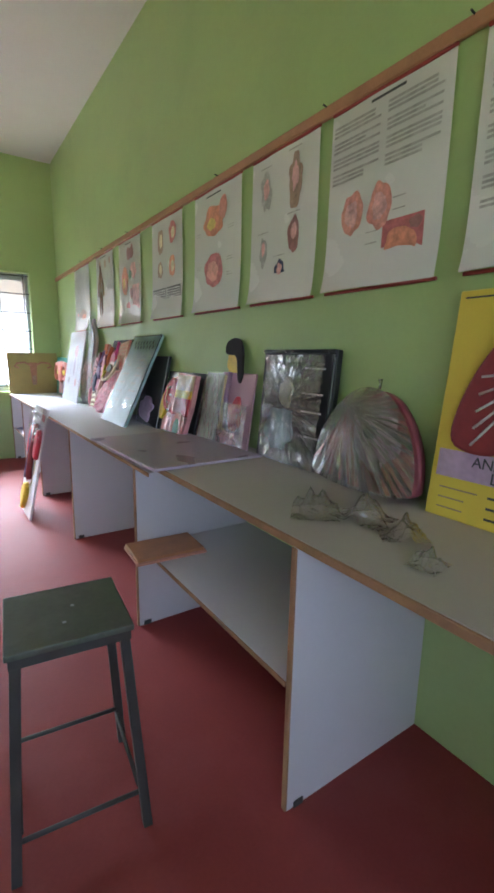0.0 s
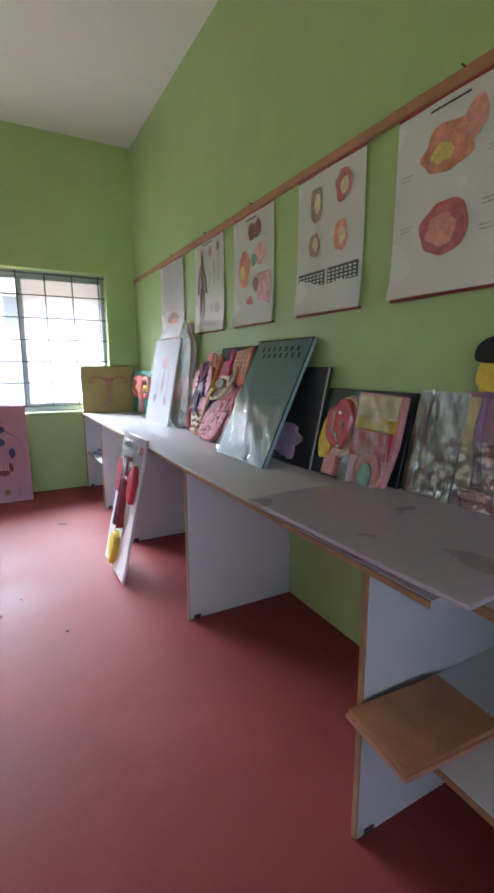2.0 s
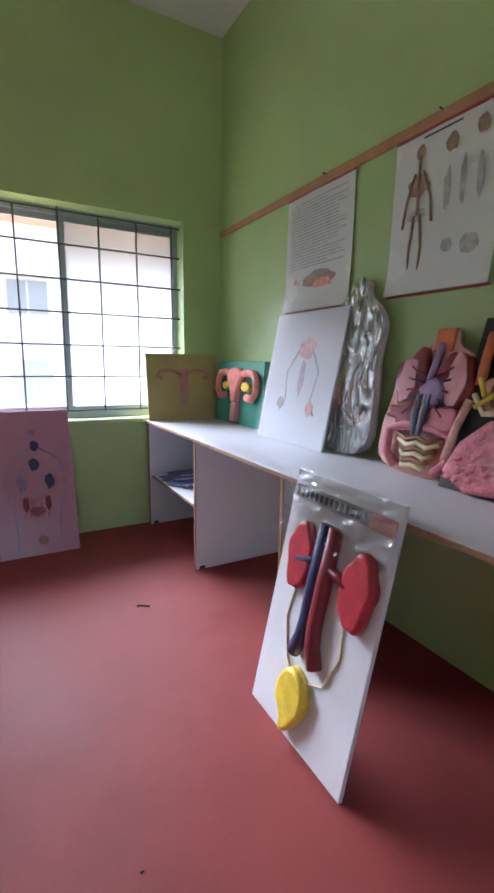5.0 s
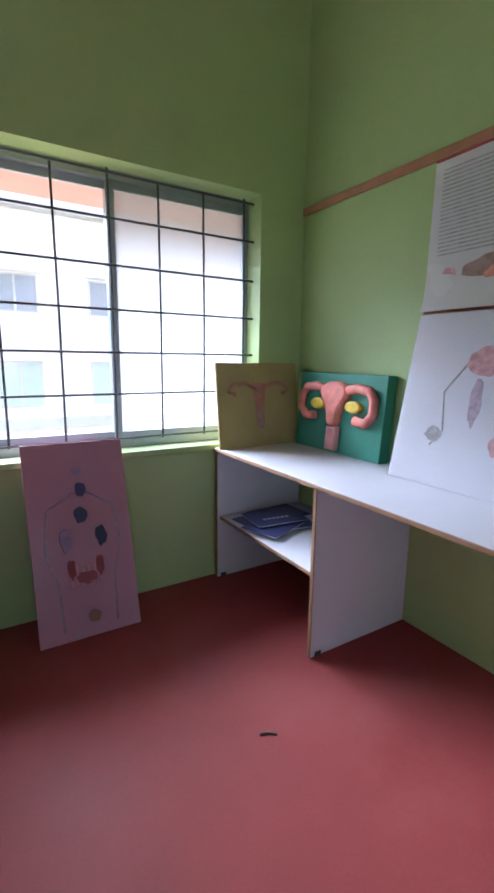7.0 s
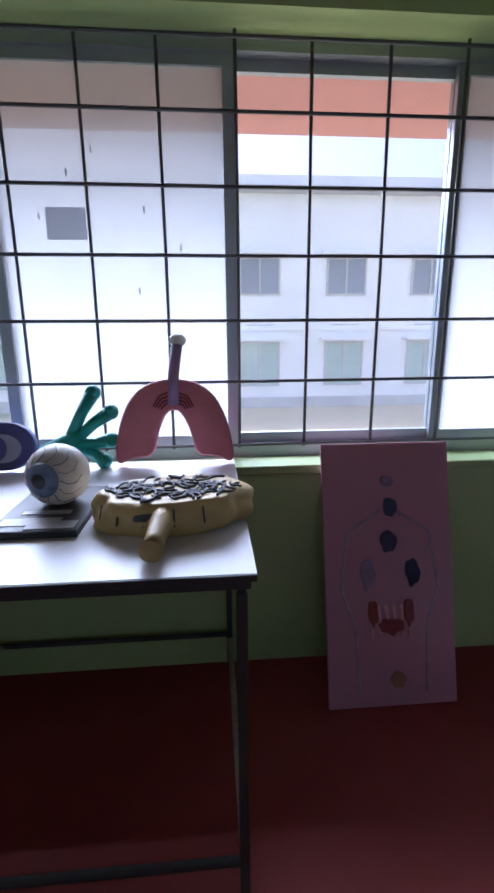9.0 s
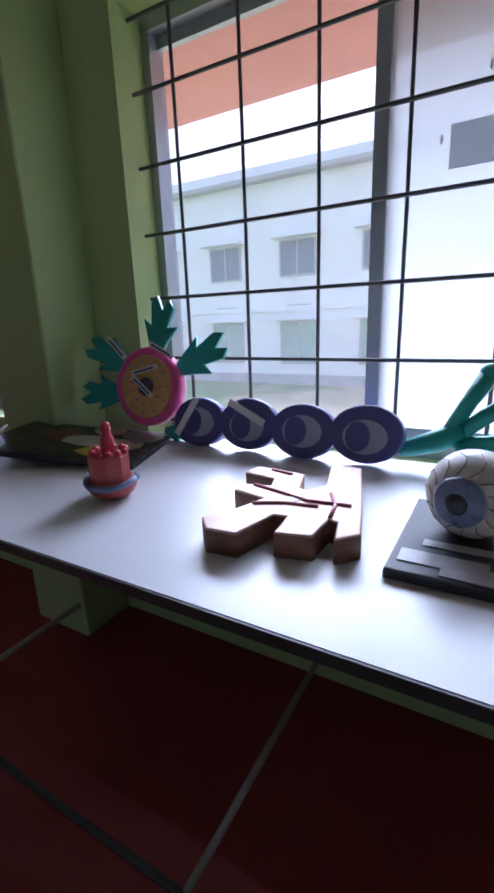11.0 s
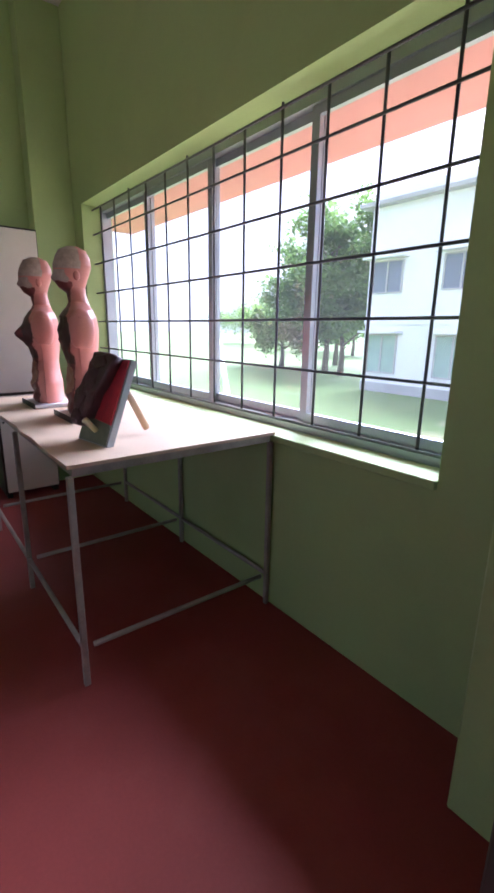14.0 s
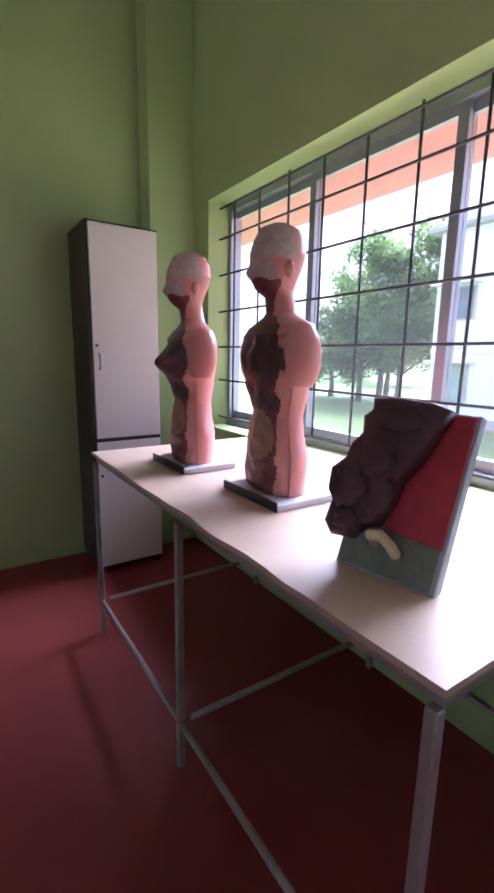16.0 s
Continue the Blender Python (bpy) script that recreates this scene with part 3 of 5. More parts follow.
def draw2(r, w, h):
    bars(r, w, h, -0.2, 0.2, 0.965, 1, 0.03, "ink", 0.008)
    skel = [bm_tube([(-0.22 * w, 0.86 * h, 0.0118), (-0.22 * w, 0.5 * h, 0.0118)], 0.007, 5)]
    for s in (-1, 1):
        skel.append(bm_tube([((-0.22 + s * 0.04) * w, 0.76 * h, 0.0118), ((-0.22 + s * 0.12) * w, 0.6 * h, 0.0118), ((-0.22 + s * 0.15) * w, 0.44 * h, 0.0118)], 0.006, 5))
        skel.append(bm_tube([((-0.22 + s * 0.03) * w, 0.5 * h, 0.0118), ((-0.22 + s * 0.06) * w, 0.3 * h, 0.0118), ((-0.22 + s * 0.05) * w, 0.12 * h, 0.0118)], 0.007, 5))
    part("figure", joined(*skel), ink("brown"), r)
    blob(r, "figure", w, h, -0.22, 0.88, 0.045, 0.045, "brown", 2, 0.1)
    blob(r, "figure", w, h, -0.22, 0.68, 0.11, 0.075, "brown", 4)
    blob(r, "figure", w, h, -0.22, 0.5, 0.09, 0.04, "grey", 5)
    for k, (x, y, rx, ry) in enumerate(((0.08, 0.86, 0.06, 0.05), (0.33, 0.88, 0.05, 0.045), (0.06, 0.6, 0.03, 0.12), (0.2, 0.62, 0.025, 0.14), (0.34, 0.62, 0.025, 0.13), (0.1, 0.27, 0.05, 0.04), (0.3, 0.25, 0.08, 0.06))):
        blob(r, "figure", w, h, x, y, rx, ry, "grey" if k > 1 else "brown", k)


def draw3(r, w, h):
    bars(r, w, h, -0.15, 0.15, 0.955, 1, 0.03, "ink", 0.008)
    blob(r, "figure", w, h, 0.0, 0.83, 0.09, 0.07, "dred", 1)
    blob(r, "figure", w, h, 0.14, 0.84, 0.09, 0.075, "dred", 2)
    blob(r, "figure", w, h, -0.2, 0.52, 0.15, 0.17, "orange", 3, 0.25)
    blob(r, "figure", w, h, -0.24, 0.5, 0.06, 0.07, "yellow", 6, z=0.0122)
    blob(r, "figure", w, h, 0.05, 0.58, 0.07, 0.05, "green", 7)
    blob(r, "figure", w, h, 0.2, 0.62, 0.13, 0.1, "pink", 4)
    flat("figure", rect(0.14 * w, 0.16 * h, 0.45 * w, 0.45 * h), "pink", r, 0.0116)
    blob(r, "figure", w, h, 0.1, 0.36, 0.075, 0.06, "dred", 8, z=0.0124)
    blob(r, "figure", w, h, -0.06, 0.2, 0.09, 0.06, "red", 9, z=0.0124)
    blob(r, "figure", w, h, -0.34, 0.16, 0.07, 0.05, "lilac", 10)
    bars(r, w, h, 0.2, 0.36, 0.8, 2, 0.03, "grey", 0.005, 2)


def draw4(r, w, h):
    for k, (x, y, rx, ry, c) in enumerate(((-0.18, 0.78, 0.1, 0.12, "brown"), (0.22, 0.82, 0.11, 0.1, "red"), (-0.2, 0.5, 0.09, 0.085, "brown"), (0.2, 0.5, 0.1, 0.1, "orange"))):
        blob(r, "figure", w, h, x, y, rx, ry, c, k + 11)
        blob(r, "figure", w, h, x + 0.02, y, rx * 0.5, ry * 0.55, "cream", k + 15, z=0.0122)
    for s in (-1, 1):
        cal = flat("calendar_grid", rect((-0.46 if s < 0 else 0.02) * w, 0.2 * h, (-0.02 if s < 0 else 0.46) * w, 0.31 * h), "ink", r, 0.0116)
        part("calendar_print", joined(*[bm_box(((-0.445 + (s + 1) * 0.24 + 0.06 * i) * w, (0.208 + 0.024 * j) * h, 0.0123), ((-0.41 + (s + 1) * 0.24 + 0.06 * i) * w, (0.219 + 0.024 * j) * h, 0.0128)) for i in range(7) for j in range(4)]), ink("white"), r)


def draw5(r, w, h):
    bars(r, w, h, -0.2, 0.15, 0.955, 1, 0.03, "ink", 0.008)
    blob(r, "figure", w, h, -0.04, 0.74, 0.22, 0.11, "orange", 21)
    blob(r, "figure", w, h, 0.16, 0.82, 0.08, 0.09, "salmon", 22)
    blob(r, "figure", w, h, -0.08, 0.72, 0.09, 0.05, "yellow", 23, z=0.0122)
    blob(r, "figure", w, h, -0.04, 0.34, 0.2, 0.14, "red", 24, 0.15)
    blob(r, "figure", w, h, -0.06, 0.33, 0.12, 0.08, "salmon", 25, z=0.0122)
    for x, y in ((-0.36, 0.4), (0.3, 0.42), (0.3, 0.3), (0.32, 0.66), (-0.38, 0.68)):
        bars(r, w, h, x - 0.06, x + 0.06, y, 2, 0.02, "grey", 0.004, int(y * 100))


def draw6(r, w, h):
    for k, (x, y, rx, ry, c) in enumerate(((-0.24, 0.76, 0.09, 0.13, "grey"), (0.2, 0.76, 0.09, 0.16, "brown"), (-0.27, 0.36, 0.06, 0.1, "grey"), (0.2, 0.42, 0.08, 0.11, "dred"), (0.0, 0.2, 0.08, 0.08, "navy"))):
        blob(r, "figure", w, h, x, y, rx, ry, c, k + 31, 0.5)
        blob(r, "figure", w, h, x, y + 0.02, rx * 0.5, ry * 0.5, "pink", k + 37, 0.4, z=0.0122)
        bars(r, w, h, x - 0.1, x + 0.1, y + ry + 0.035, 1, 0.02, "grey", 0.005)


def draw7(r, w, h):
    bars(r, w, h, -0.12, 0.2, 0.965, 1, 0.03, "ink", 0.009)
    for c0, c1 in ((-0.46, -0.03), (0.03, 0.44)):
        for b in range(4):
            bars(r, w, h, c0, c1, 0.92 - b * 0.085, 3, 0.022, "grey", 0.008, b)
    for s in (-1, 1):
        blob(r, "figure", w, h, -0.12 + s * 0.13, 0.42, 0.1, 0.12, "salmon", 41 + s)
        blob(r, "figure", w, h, -0.12 + s * 0.13, 0.42, 0.06, 0.07, "pink", 44 + s, z=0.0122)
    flat("figure", rect(0.05 * w, 0.08 * h, 0.38 * w, 0.33 * h), "red", r, 0.0118)
    blob(r, "figure", w, h, 0.2, 0.2, 0.12, 0.09, "orange", 47, z=0.0124)
    blob(r, "figure", w, h, 0.32, 0.29, 0.05, 0.03, "dred", 48, z=0.0124)
    for y in (0.44, 0.38, 0.3, 0.24, 0.16):
        bars(r, w, h, 0.12 if y > 0.35 else -0.1, 0.24 if y > 0.35 else 0.02, y, 1, 0.02, "grey", 0.004)


def draw8(r, w, h):
    for b in range(8):
        bars(r, w, h, -0.44, 0.42, 0.9 - b * 0.1, 3, 0.022, "grey", 0.008, b)


for a, b, lab, fn in ((0.15, 0.7, "white glossy poster with grey lines of text", draw8), (0.785, 1.315, "white poster with text columns and pink lung pictures", draw7),
                      (1.38, 1.87, "white poster with five small organ pictures", draw6), (1.965, 2.49, "white poster with two orange-red organ pictures", draw5),
                      (2.66, 3.165, "white poster with four organ pictures over a black calendar", draw4), (3.4, 3.91, "white poster with an orange kidney and red organ pictures", draw3),
                      (4.065, 4.595, "white poster with a brown skeleton figure", draw2), (4.86, 5.47, "white poster with text and a brown liver picture", draw1)):
    poster(a, b, lab, fn)
for y in (0.74, 1.345, 2.2, 3.65, 4.35, 5.1):
    nail = thing("nail", pose(XR - 0.022, y, 2.345), "small dark nail in the wooden rail", "nail", "nails in the rail")
    part("shank", bm_tube([(0.01, 0, 0), (-0.018, 0, 0.004)], 0.0035, 6), DARKSTEEL, nail)


# ---- boards on the counter ----
def board(name, m, w, h, thick, material, label, category="model board"):
    r = thing(name, m, label, category)
    part("panel", bm_box((-w / 2, 0, -thick), (w / 2, h, 0), 0.003), material, r)
    return r


def relief(root, name, pts, c, z0, z1, bevel=0.006, label="", soft=2):
    pts = rounded(pts, soft) if 4 < len(pts) < 14 else pts
    return part(name, bm_prism(pts, z0, z1, bevel), paint(c), root, label)


def wrap(root, w, h, z, mname="crinkled_film", amp=0.006, seed=0, clear=0.75, crease=7.0, y0=0.0):
    bm = bm_sheet(w, h, 40, 50, lambda u, v: z + amp * noise.noise(Vector((u * 7 + seed, v * 9, seed))) + amp * 0.7 * abs(noise.noise(Vector((u * 16, v * 13 + seed, 2)))))
    moved(bm, Matrix.Translation((0, y0, 0)))
    return part("plastic_wrap", bm, wrap_mat(mname, clear, crease), root, "crinkled clear plastic wrap")


def thick_curve(pts, r, flatz, n=8):
    return moved(bm_tube([(x, y, 0) for x, y in pts], r, n), Matrix.Diagonal((1, 1, flatz, 1)))


# painted board of the corner
b = board("painted_board", leaning(0.995, 6.34, 0.86, -90, 7.5), 0.60, 0.525, 0.02, mat("olive_yellow_canvas", (0.40, 0.33, 0.12), 0.6, 0.2, 4, 0.15, 90), "olive-yellow board with a faded red organ painting")
for s in (-1, 1):
    part("painted_tube", moved(thick_curve([(0.02 * s, 0.36), (0.1 * s, 0.40), (0.19 * s, 0.39), (0.22 * s, 0.35), (0.17 * s, 0.33)], 0.013, 0.1), Matrix.Translation((0, 0, 0.001))), mat("faded_red_paint", (0.42, 0.2, 0.13), 0.6, 0.3, 12, 0.1), b)
part("painted_body", bm_prism([(-0.05, 0.40), (0.05, 0.40), (0.035, 0.26), (0.03, 0.13), (-0.03, 0.13), (-0.035, 0.26)], 0.0005, 0.0012), mat("faded_red_paint", (0.42, 0.2, 0.13)), b)
part("painted_neck", bm_prism([(-0.022, 0.23), (0.022, 0.23), (0.022, 0.11), (-0.022, 0.11)], 0.0013, 0.002), ink("brown"), b)

# green board with a modelled uterus
b = board("organ_model_board", leaning(1.25, 5.96, 0.86, 180, 4), 0.72, 0.47, 0.075, mat("bottle_green_board", (0.05, 0.27, 0.19), 0.5, 0.15, 6, 0.1), "green board with a salmon-pink modelled organ")
relief(b, "body", [(-0.12, 0.35), (-0.09, 0.41), (0, 0.43), (0.09, 0.41), (0.12, 0.35), (0.05, 0.26), (0.04, 0.16), (-0.04, 0.16), (-0.05, 0.26)], "salmon", 0, 0.05, 0.02)
relief(b, "neck", [(-0.038, 0.16), (0.038, 0.16), (0.042, 0.02), (-0.042, 0.02)], "pink", 0, 0.04, 0.012, "striped pink neck")
for s in (-1, 1):
    part("tube", moved(thick_curve([(0.08 * s, 0.37), (0.17 * s, 0.39), (0.26 * s, 0.38), (0.30 * s, 0.33), (0.30 * s, 0.25), (0.25 * s, 0.20), (0.17 * s, 0.21)], 0.028, 0.9), Matrix.Translation((0, 0, 0.02))), paint("salmon"), b)
    relief(b, "ovary", ellipse(0.15 * s, 0.285, 0.06, 0.035, 36), "yellow", 0, 0.035, 0.012, "yellow oval")

# drawing under film
b = board("drawing_board", leaning(1.13, 5.1, 0.86, 180, 11), 0.66, 0.77, 0.012, mat("white_card", (0.78, 0.78, 0.84), 0.6, 0.05, 5, 0.05), "white board with a pencil organ drawing under plastic")
blob(b, "figure", 0.66, 0.77, 0.06, 0.72, 0.11, 0.08, "pink", 3, z=0.001)
blob(b, "figure", 0.66, 0.77, 0.05, 0.5, 0.04, 0.14, "lilac", 4, z=0.001)
for s in (-1, 1):
    part("pencil_line", moved(thick_curve([(0.06 * s + 0.03, 0.55), (0.15 * s + 0.03, 0.42), (0.12 * s + 0.03, 0.25), (0.17 * s + 0.03, 0.18)], 0.005, 0.15), Matrix.Translation((0, 0, 0.001))), ink("grey"), b)
blob(b, "figure", 0.66, 0.77, -0.2, 0.3, 0.06, 0.04, "grey", 7, z=0.001)
blob(b, "figure", 0.66, 0.77, 0.24, 0.28, 0.05, 0.05, "pink", 8, z=0.001)
wrap(b, 0.67, 0.78, 0.012, "milky_film", 0.002, 3, 0.86, 4.0)

# body-shaped board in film
out = [(-0.2, 0), (0.2, 0), (0.2, 0.3), (0.17, 0.5), (0.2, 0.66), (0.12, 0.76), (0.055, 0.80), (0.05, 0.88), (-0.05, 0.88), (-0.055, 0.80), (-0.12, 0.76), (-0.2, 0.66), (-0.17, 0.5), (-0.2, 0.3)]
b = thing("body_cutout", leaning(1.24, 4.73, 0.86, 180, 6), "body-shaped board wrapped in shiny clear plastic", "model board")
part("panel", bm_prism(rounded(out, 2), -0.02, 0, 0.004), mat("pale_pink_card", (0.70, 0.58, 0.60), 0.6, 0.1, 8, 0.1), b)
relief(b, "lung_pair", ellipse(0, 0.55, 0.11, 0.12, 36, 0.3, 4), "lilac", 0, 0.02)
relief(b, "gut", ellipse(0, 0.25, 0.12, 0.13, 36, 0.3, 5), "dred", 0, 0.02)
film = bm_prism([(x * 1.02, y * 1.008) for x, y in rounded(out, 2)], 0.03, 0.034)
part("plastic_wrap", film, wrap_mat("silvery_film"), b, "silvery crinkled plastic wrap")

# torso model
out = [(-0.21, 0), (0.21, 0), (0.245, 0.18), (0.21, 0.34), (0.22, 0.45), (0.12, 0.53), (0.06, 0.56), (0.055, 0.63), (-0.055, 0.63), (-0.06, 0.56), (-0.12, 0.53), (-0.22, 0.45), (-0.21, 0.34), (-0.245, 0.18)]
b = thing("organ_torso_board", leaning(1.17, 4.2, 0.86, 180, 13), "pink torso-shaped board with modelled dark red organs", "model board")
part("panel", bm_prism(rounded(out, 2), -0.025, 0, 0.006), mat("skin_pink_clay", (0.70, 0.36, 0.31), 0.55, 0.15, 9, 0.2), b)
part("throat", bm_prism(rect(-0.045, 0.53, 0.045, 0.625), 0.0, 0.012, 0.005), paint("orange"), b, "orange throat block")
for s in (-1, 1):
    relief(b, "lung", ellipse(0.1 * s, 0.40, 0.085, 0.13, 36, 0.3, 3 + s), "dred", 0, 0.035, 0.014)
    relief(b, "lung_face", ellipse(0.115 * s, 0.40, 0.045, 0.095, 36, 0.4, 6 + s), "pink", 0.035, 0.043, 0.003, "pale marbled lung face")
    for k in range(5):
        part("bronchus", bm_tube([(0.015 * s, 0.42 - 0.03 * k, 0.04), (0.06 * s, 0.43 - 0.035 * k, 0.048), (0.1 * s, 0.455 - 0.05 * k, 0.048)], 0.005, 5), paint("navy" if k % 2 else "dred"), b)
relief(b, "heart", ellipse(0.02, 0.34, 0.06, 0.065, 36, 0.4, 12), "violet", 0.02, 0.055, 0.018)
relief(b, "liver", ellipse(-0.05, 0.25, 0.15, 0.055, 36, 0.5, 9), "dred", 0, 0.04, 0.014)
relief(b, "stomach", ellipse(0.09, 0.245, 0.075, 0.05, 36, 0.4, 11), "rose", 0.02, 0.05, 0.012)
for k in range(4):
    part("vein", bm_tube([(-0.03 + 0.02 * k, 0.34, 0.05), (-0.035 + 0.022 * k, 0.26, 0.058), (-0.02 + 0.012 * k, 0.17, 0.05)], 0.007, 6), paint("navy" if k % 2 else "grey"), b)
part("windpipe", bm_tube([(0, 0.56, 0.015), (0, 0.48, 0.025), (0.005, 0.4, 0.045)], 0.016, 8), paint("violet"), b)
for k in range(6):
    part("gut_fold", bm_tube([(-0.115 + 0.012 * k, 0.17 - 0.024 * k, 0.02), (-0.05, 0.145 - 0.022 * k, 0.034), (0.0, 0.165 - 0.024 * k, 0.03), (0.05, 0.145 - 0.022 * k, 0.034), (0.115 - 0.012 * k, 0.17 - 0.024 * k, 0.02)], 0.011, 7), paint("cream" if k % 2 else "brown"), b)
part("colon", bm_tube([(-0.1, 0.03, 0.02), (-0.155, 0.08, 0.025), (-0.16, 0.18, 0.03), (-0.08, 0.205, 0.035), (0.08, 0.205, 0.035), (0.16, 0.18, 0.03), (0.155, 0.08, 0.025), (0.1, 0.03, 0.02)], 0.02, 8), paint("rose"), b, "dull red colon loop")

# pelvis model on black board
b = board("pelvis_model_board", leaning(1.13, 3.8, 0.86, 180, 17), 0.5, 0.67, 0.02, BLACK, "black board with a pink modelled body section")
relief(b, "flesh", [(-0.23, 0.06), (-0.12, 0.0), (-0.02, 0.01), (0.06, 0.05), (0.13, 0.16), (0.21, 0.27), (0.235, 0.4), (0.13, 0.37), (0.02, 0.31), (-0.1, 0.27), (-0.19, 0.18)], "flesh", 0, 0.04, 0.012, "rough pink flesh", 0)
rng = random.Random(8)
for k in range(46):
    u, v = rng.random(), rng.random()
    x, y = -0.2 + 0.4 * u, 0.03 + 0.26 * u * u + (0.16 if u > 0.2 else 0.08) * v * (1.15 - 0.4 * u)
    part("flesh_lump", bm_ball((x, y, 0.037), (rng.uniform(0.012, 0.028), rng.uniform(0.01, 0.02), rng.uniform(0.006, 0.012)), 2, 0.5, 3), paint("flesh"), b)
relief(b, "belly", [(0.03, 0.50), (0.03, 0.63), (0.225, 0.66), (0.235, 0.42), (0.15, 0.40)], "salmon", 0, 0.02, 0.008, "salmon checked skin", 0)
for k in range(5):
    part("skin_line", bm_tube([(0.04 + 0.045 * k, 0.5 - 0.012 * k, 0.021), (0.04 + 0.045 * k, 0.635 + 0.004 * k, 0.021)], 0.004, 5), paint("cream"), b)
    part("skin_line", bm_tube([(0.04, 0.52 + 0.026 * k, 0.021), (0.22, 0.5 + 0.034 * k, 0.021)], 0.003, 5), paint("cream"), b)
relief(b, "bladder", [(-0.14, 0.40), (-0.13, 0.56), (-0.02, 0.58), (0.02, 0.48), (-0.02, 0.42)], "red", 0, 0.03, 0.012, "red upper organ", 1)
part("spine", bm_tube([(-0.19, 0.6, 0.015), (-0.185, 0.5, 0.025), (-0.18, 0.40, 0.025)], 0.018, 8), paint("orange"), b, "orange spine")
relief(b, "womb", ellipse(-0.02, 0.37, 0.14, 0.105, 36, 0.3, 4), "skin", 0.005, 0.035, 0.012)
relief(b, "womb_hollow", ellipse(-0.04, 0.38, 0.085, 0.07, 36, 0.35, 6), "brown", 0.035, 0.042, 0.003, "brown hollow")
relief(b, "womb_core", ellipse(-0.03, 0.40, 0.045, 0.03, 36, 0.4, 7), "olive", 0.042, 0.05, 0.004)
part("rim", bm_tube([(-0.18, 0.36, 0.04), (-0.12, 0.29, 0.05), (0.0, 0.30, 0.055), (0.09, 0.36, 0.05), (0.13, 0.45, 0.04), (0.1, 0.52, 0.03)], 0.011, 7), paint("cream"), b)
part("band", bm_tube([(-0.17, 0.42, 0.045), (-0.13, 0.35, 0.055), (-0.08, 0.37, 0.058), (-0.16, 0.31, 0.05)], 0.010, 7), paint("yellow"), b, "yellow ligament")
# black patch painted as shade between the organs, with no opening
part("gap_shade", bm_prism(ellipse(0.1, 0.44, 0.03, 0.04, 20, 0.3, 3), 0.03, 0.046), ink("ink"), b)
part("tail", bm_tube([(-0.2, 0.34, 0.03), (-0.225, 0.22, 0.03), (-0.235, 0.1, 0.025)], 0.016, 7), paint("skin"), b)
part("muscle_strip", bm_tube([(0.0, 0.52, 0.03), (0.01, 0.64, 0.03)], 0.012, 6), paint("magenta"), b)

# black board behind, then the pale blue one in front of it
b = board("blackboard_model", leaning(1.215, 3.04, 0.86, 180, 12), 0.42, 0.52, 0.02, BLACK, "black board with a small pinkish model under plastic")
relief(b, "model", ellipse(-0.03, 0.12, 0.11, 0.09, 36, 0.5, 3), "lilac", 0, 0.02)
part("side_strip", bm_box((0.203, 0, 0.001), (0.214, 0.52, 0.006), 0.002), ink("grey"), b, "grey edge tape")
b = board("pale_blue_chart", leaning(1.03, 3.26, 0.86, 180, 25), 0.56, 0.73, 0.02, mat("pale_blue_card", (0.33, 0.52, 0.60), 0.5, 0.06, 5, 0.05), "pale blue chart board with faded writing under plastic")
part("edge_tape", joined(bm_box((-0.28, 0.722, 0.001), (0.28, 0.73, 0.004)), bm_box((0.272, 0, 0.001), (0.28, 0.722, 0.004))), BLACK, b, "black edge tape")
rng = random.Random(5)
part("title_lettering", joined(*[bm_box((-0.2 + 0.03 * k, 0.655 - 0.04 * (k % 2), 0.001), (-0.18 + 0.03 * k, 0.685 - 0.04 * (k % 2), 0.0018)) for k in range(14)]), ink("navy"), b)
bars(b, 0.56, 0.73, 0.1, 0.34, 0.72, 7, 0.085, "grey", 0.006, 5, 0.001)
bars(b, 0.56, 0.73, -0.36, -0.12, 0.66, 5, 0.1, "grey", 0.006, 6, 0.001)
wrap(b, 0.565, 0.735, 0.012, "tight_film", 0.004, 8, 0.86, 5.0)

# head section, rainbow slab, film-wrapped sheets
b = board("head_section_board", leaning(1.225, 2.565, 0.86, 180, 14), 0.54, 0.42, 0.02, BLACK, "black board with a red modelled head section")
relief(b, "head", ellipse(-0.1, 0.24, 0.115, 0.14, 36, 0.15, 2), "skin", 0, 0.025, 0.01)
relief(b, "brain", ellipse(-0.09, 0.25, 0.095, 0.115, 36, 0.2, 3), "red", 0.025, 0.05, 0.015, "red brain section")
relief(b, "face", ellipse(-0.17, 0.18, 0.045, 0.1, 36, 0.25, 5), "yellow", 0.025, 0.045, 0.01, "yellow front of the head")
relief(b, "neck", rect(-0.17, 0.01, -0.08, 0.11), "pink", 0, 0.03, 0.01)
for k in range(4):
    part("label_pin", bm_ball((-0.06 - 0.03 * (k % 2), 0.15 + 0.05 * k, 0.055), 0.009, 2), paint("white"), b)
part("vessel", bm_tube([(-0.13, 0.3, 0.052), (-0.12, 0.22, 0.055), (-0.07, 0.17, 0.055)], 0.005, 6), paint("cream"), b)
b = thing("stomach_model_slab", leaning(1.19, 2.42, 0.86, 180, 14), "striped red, yellow and green model slab under plastic", "model board")
part("panel", bm_prism([(-0.1, 0.0), (0.1, 0.0), (0.13, 0.2), (0.125, 0.40), (-0.125, 0.41), (-0.115, 0.2)], 0, 0.03, 0.006), paint("pink"), b)
relief(b, "top_band", rect(-0.11, 0.3, 0.112, 0.395), "cream", 0.03, 0.036, 0.003)
relief(b, "yellow_band", rect(-0.105, 0.25, 0.115, 0.3), "yellow", 0.03, 0.038, 0.003)
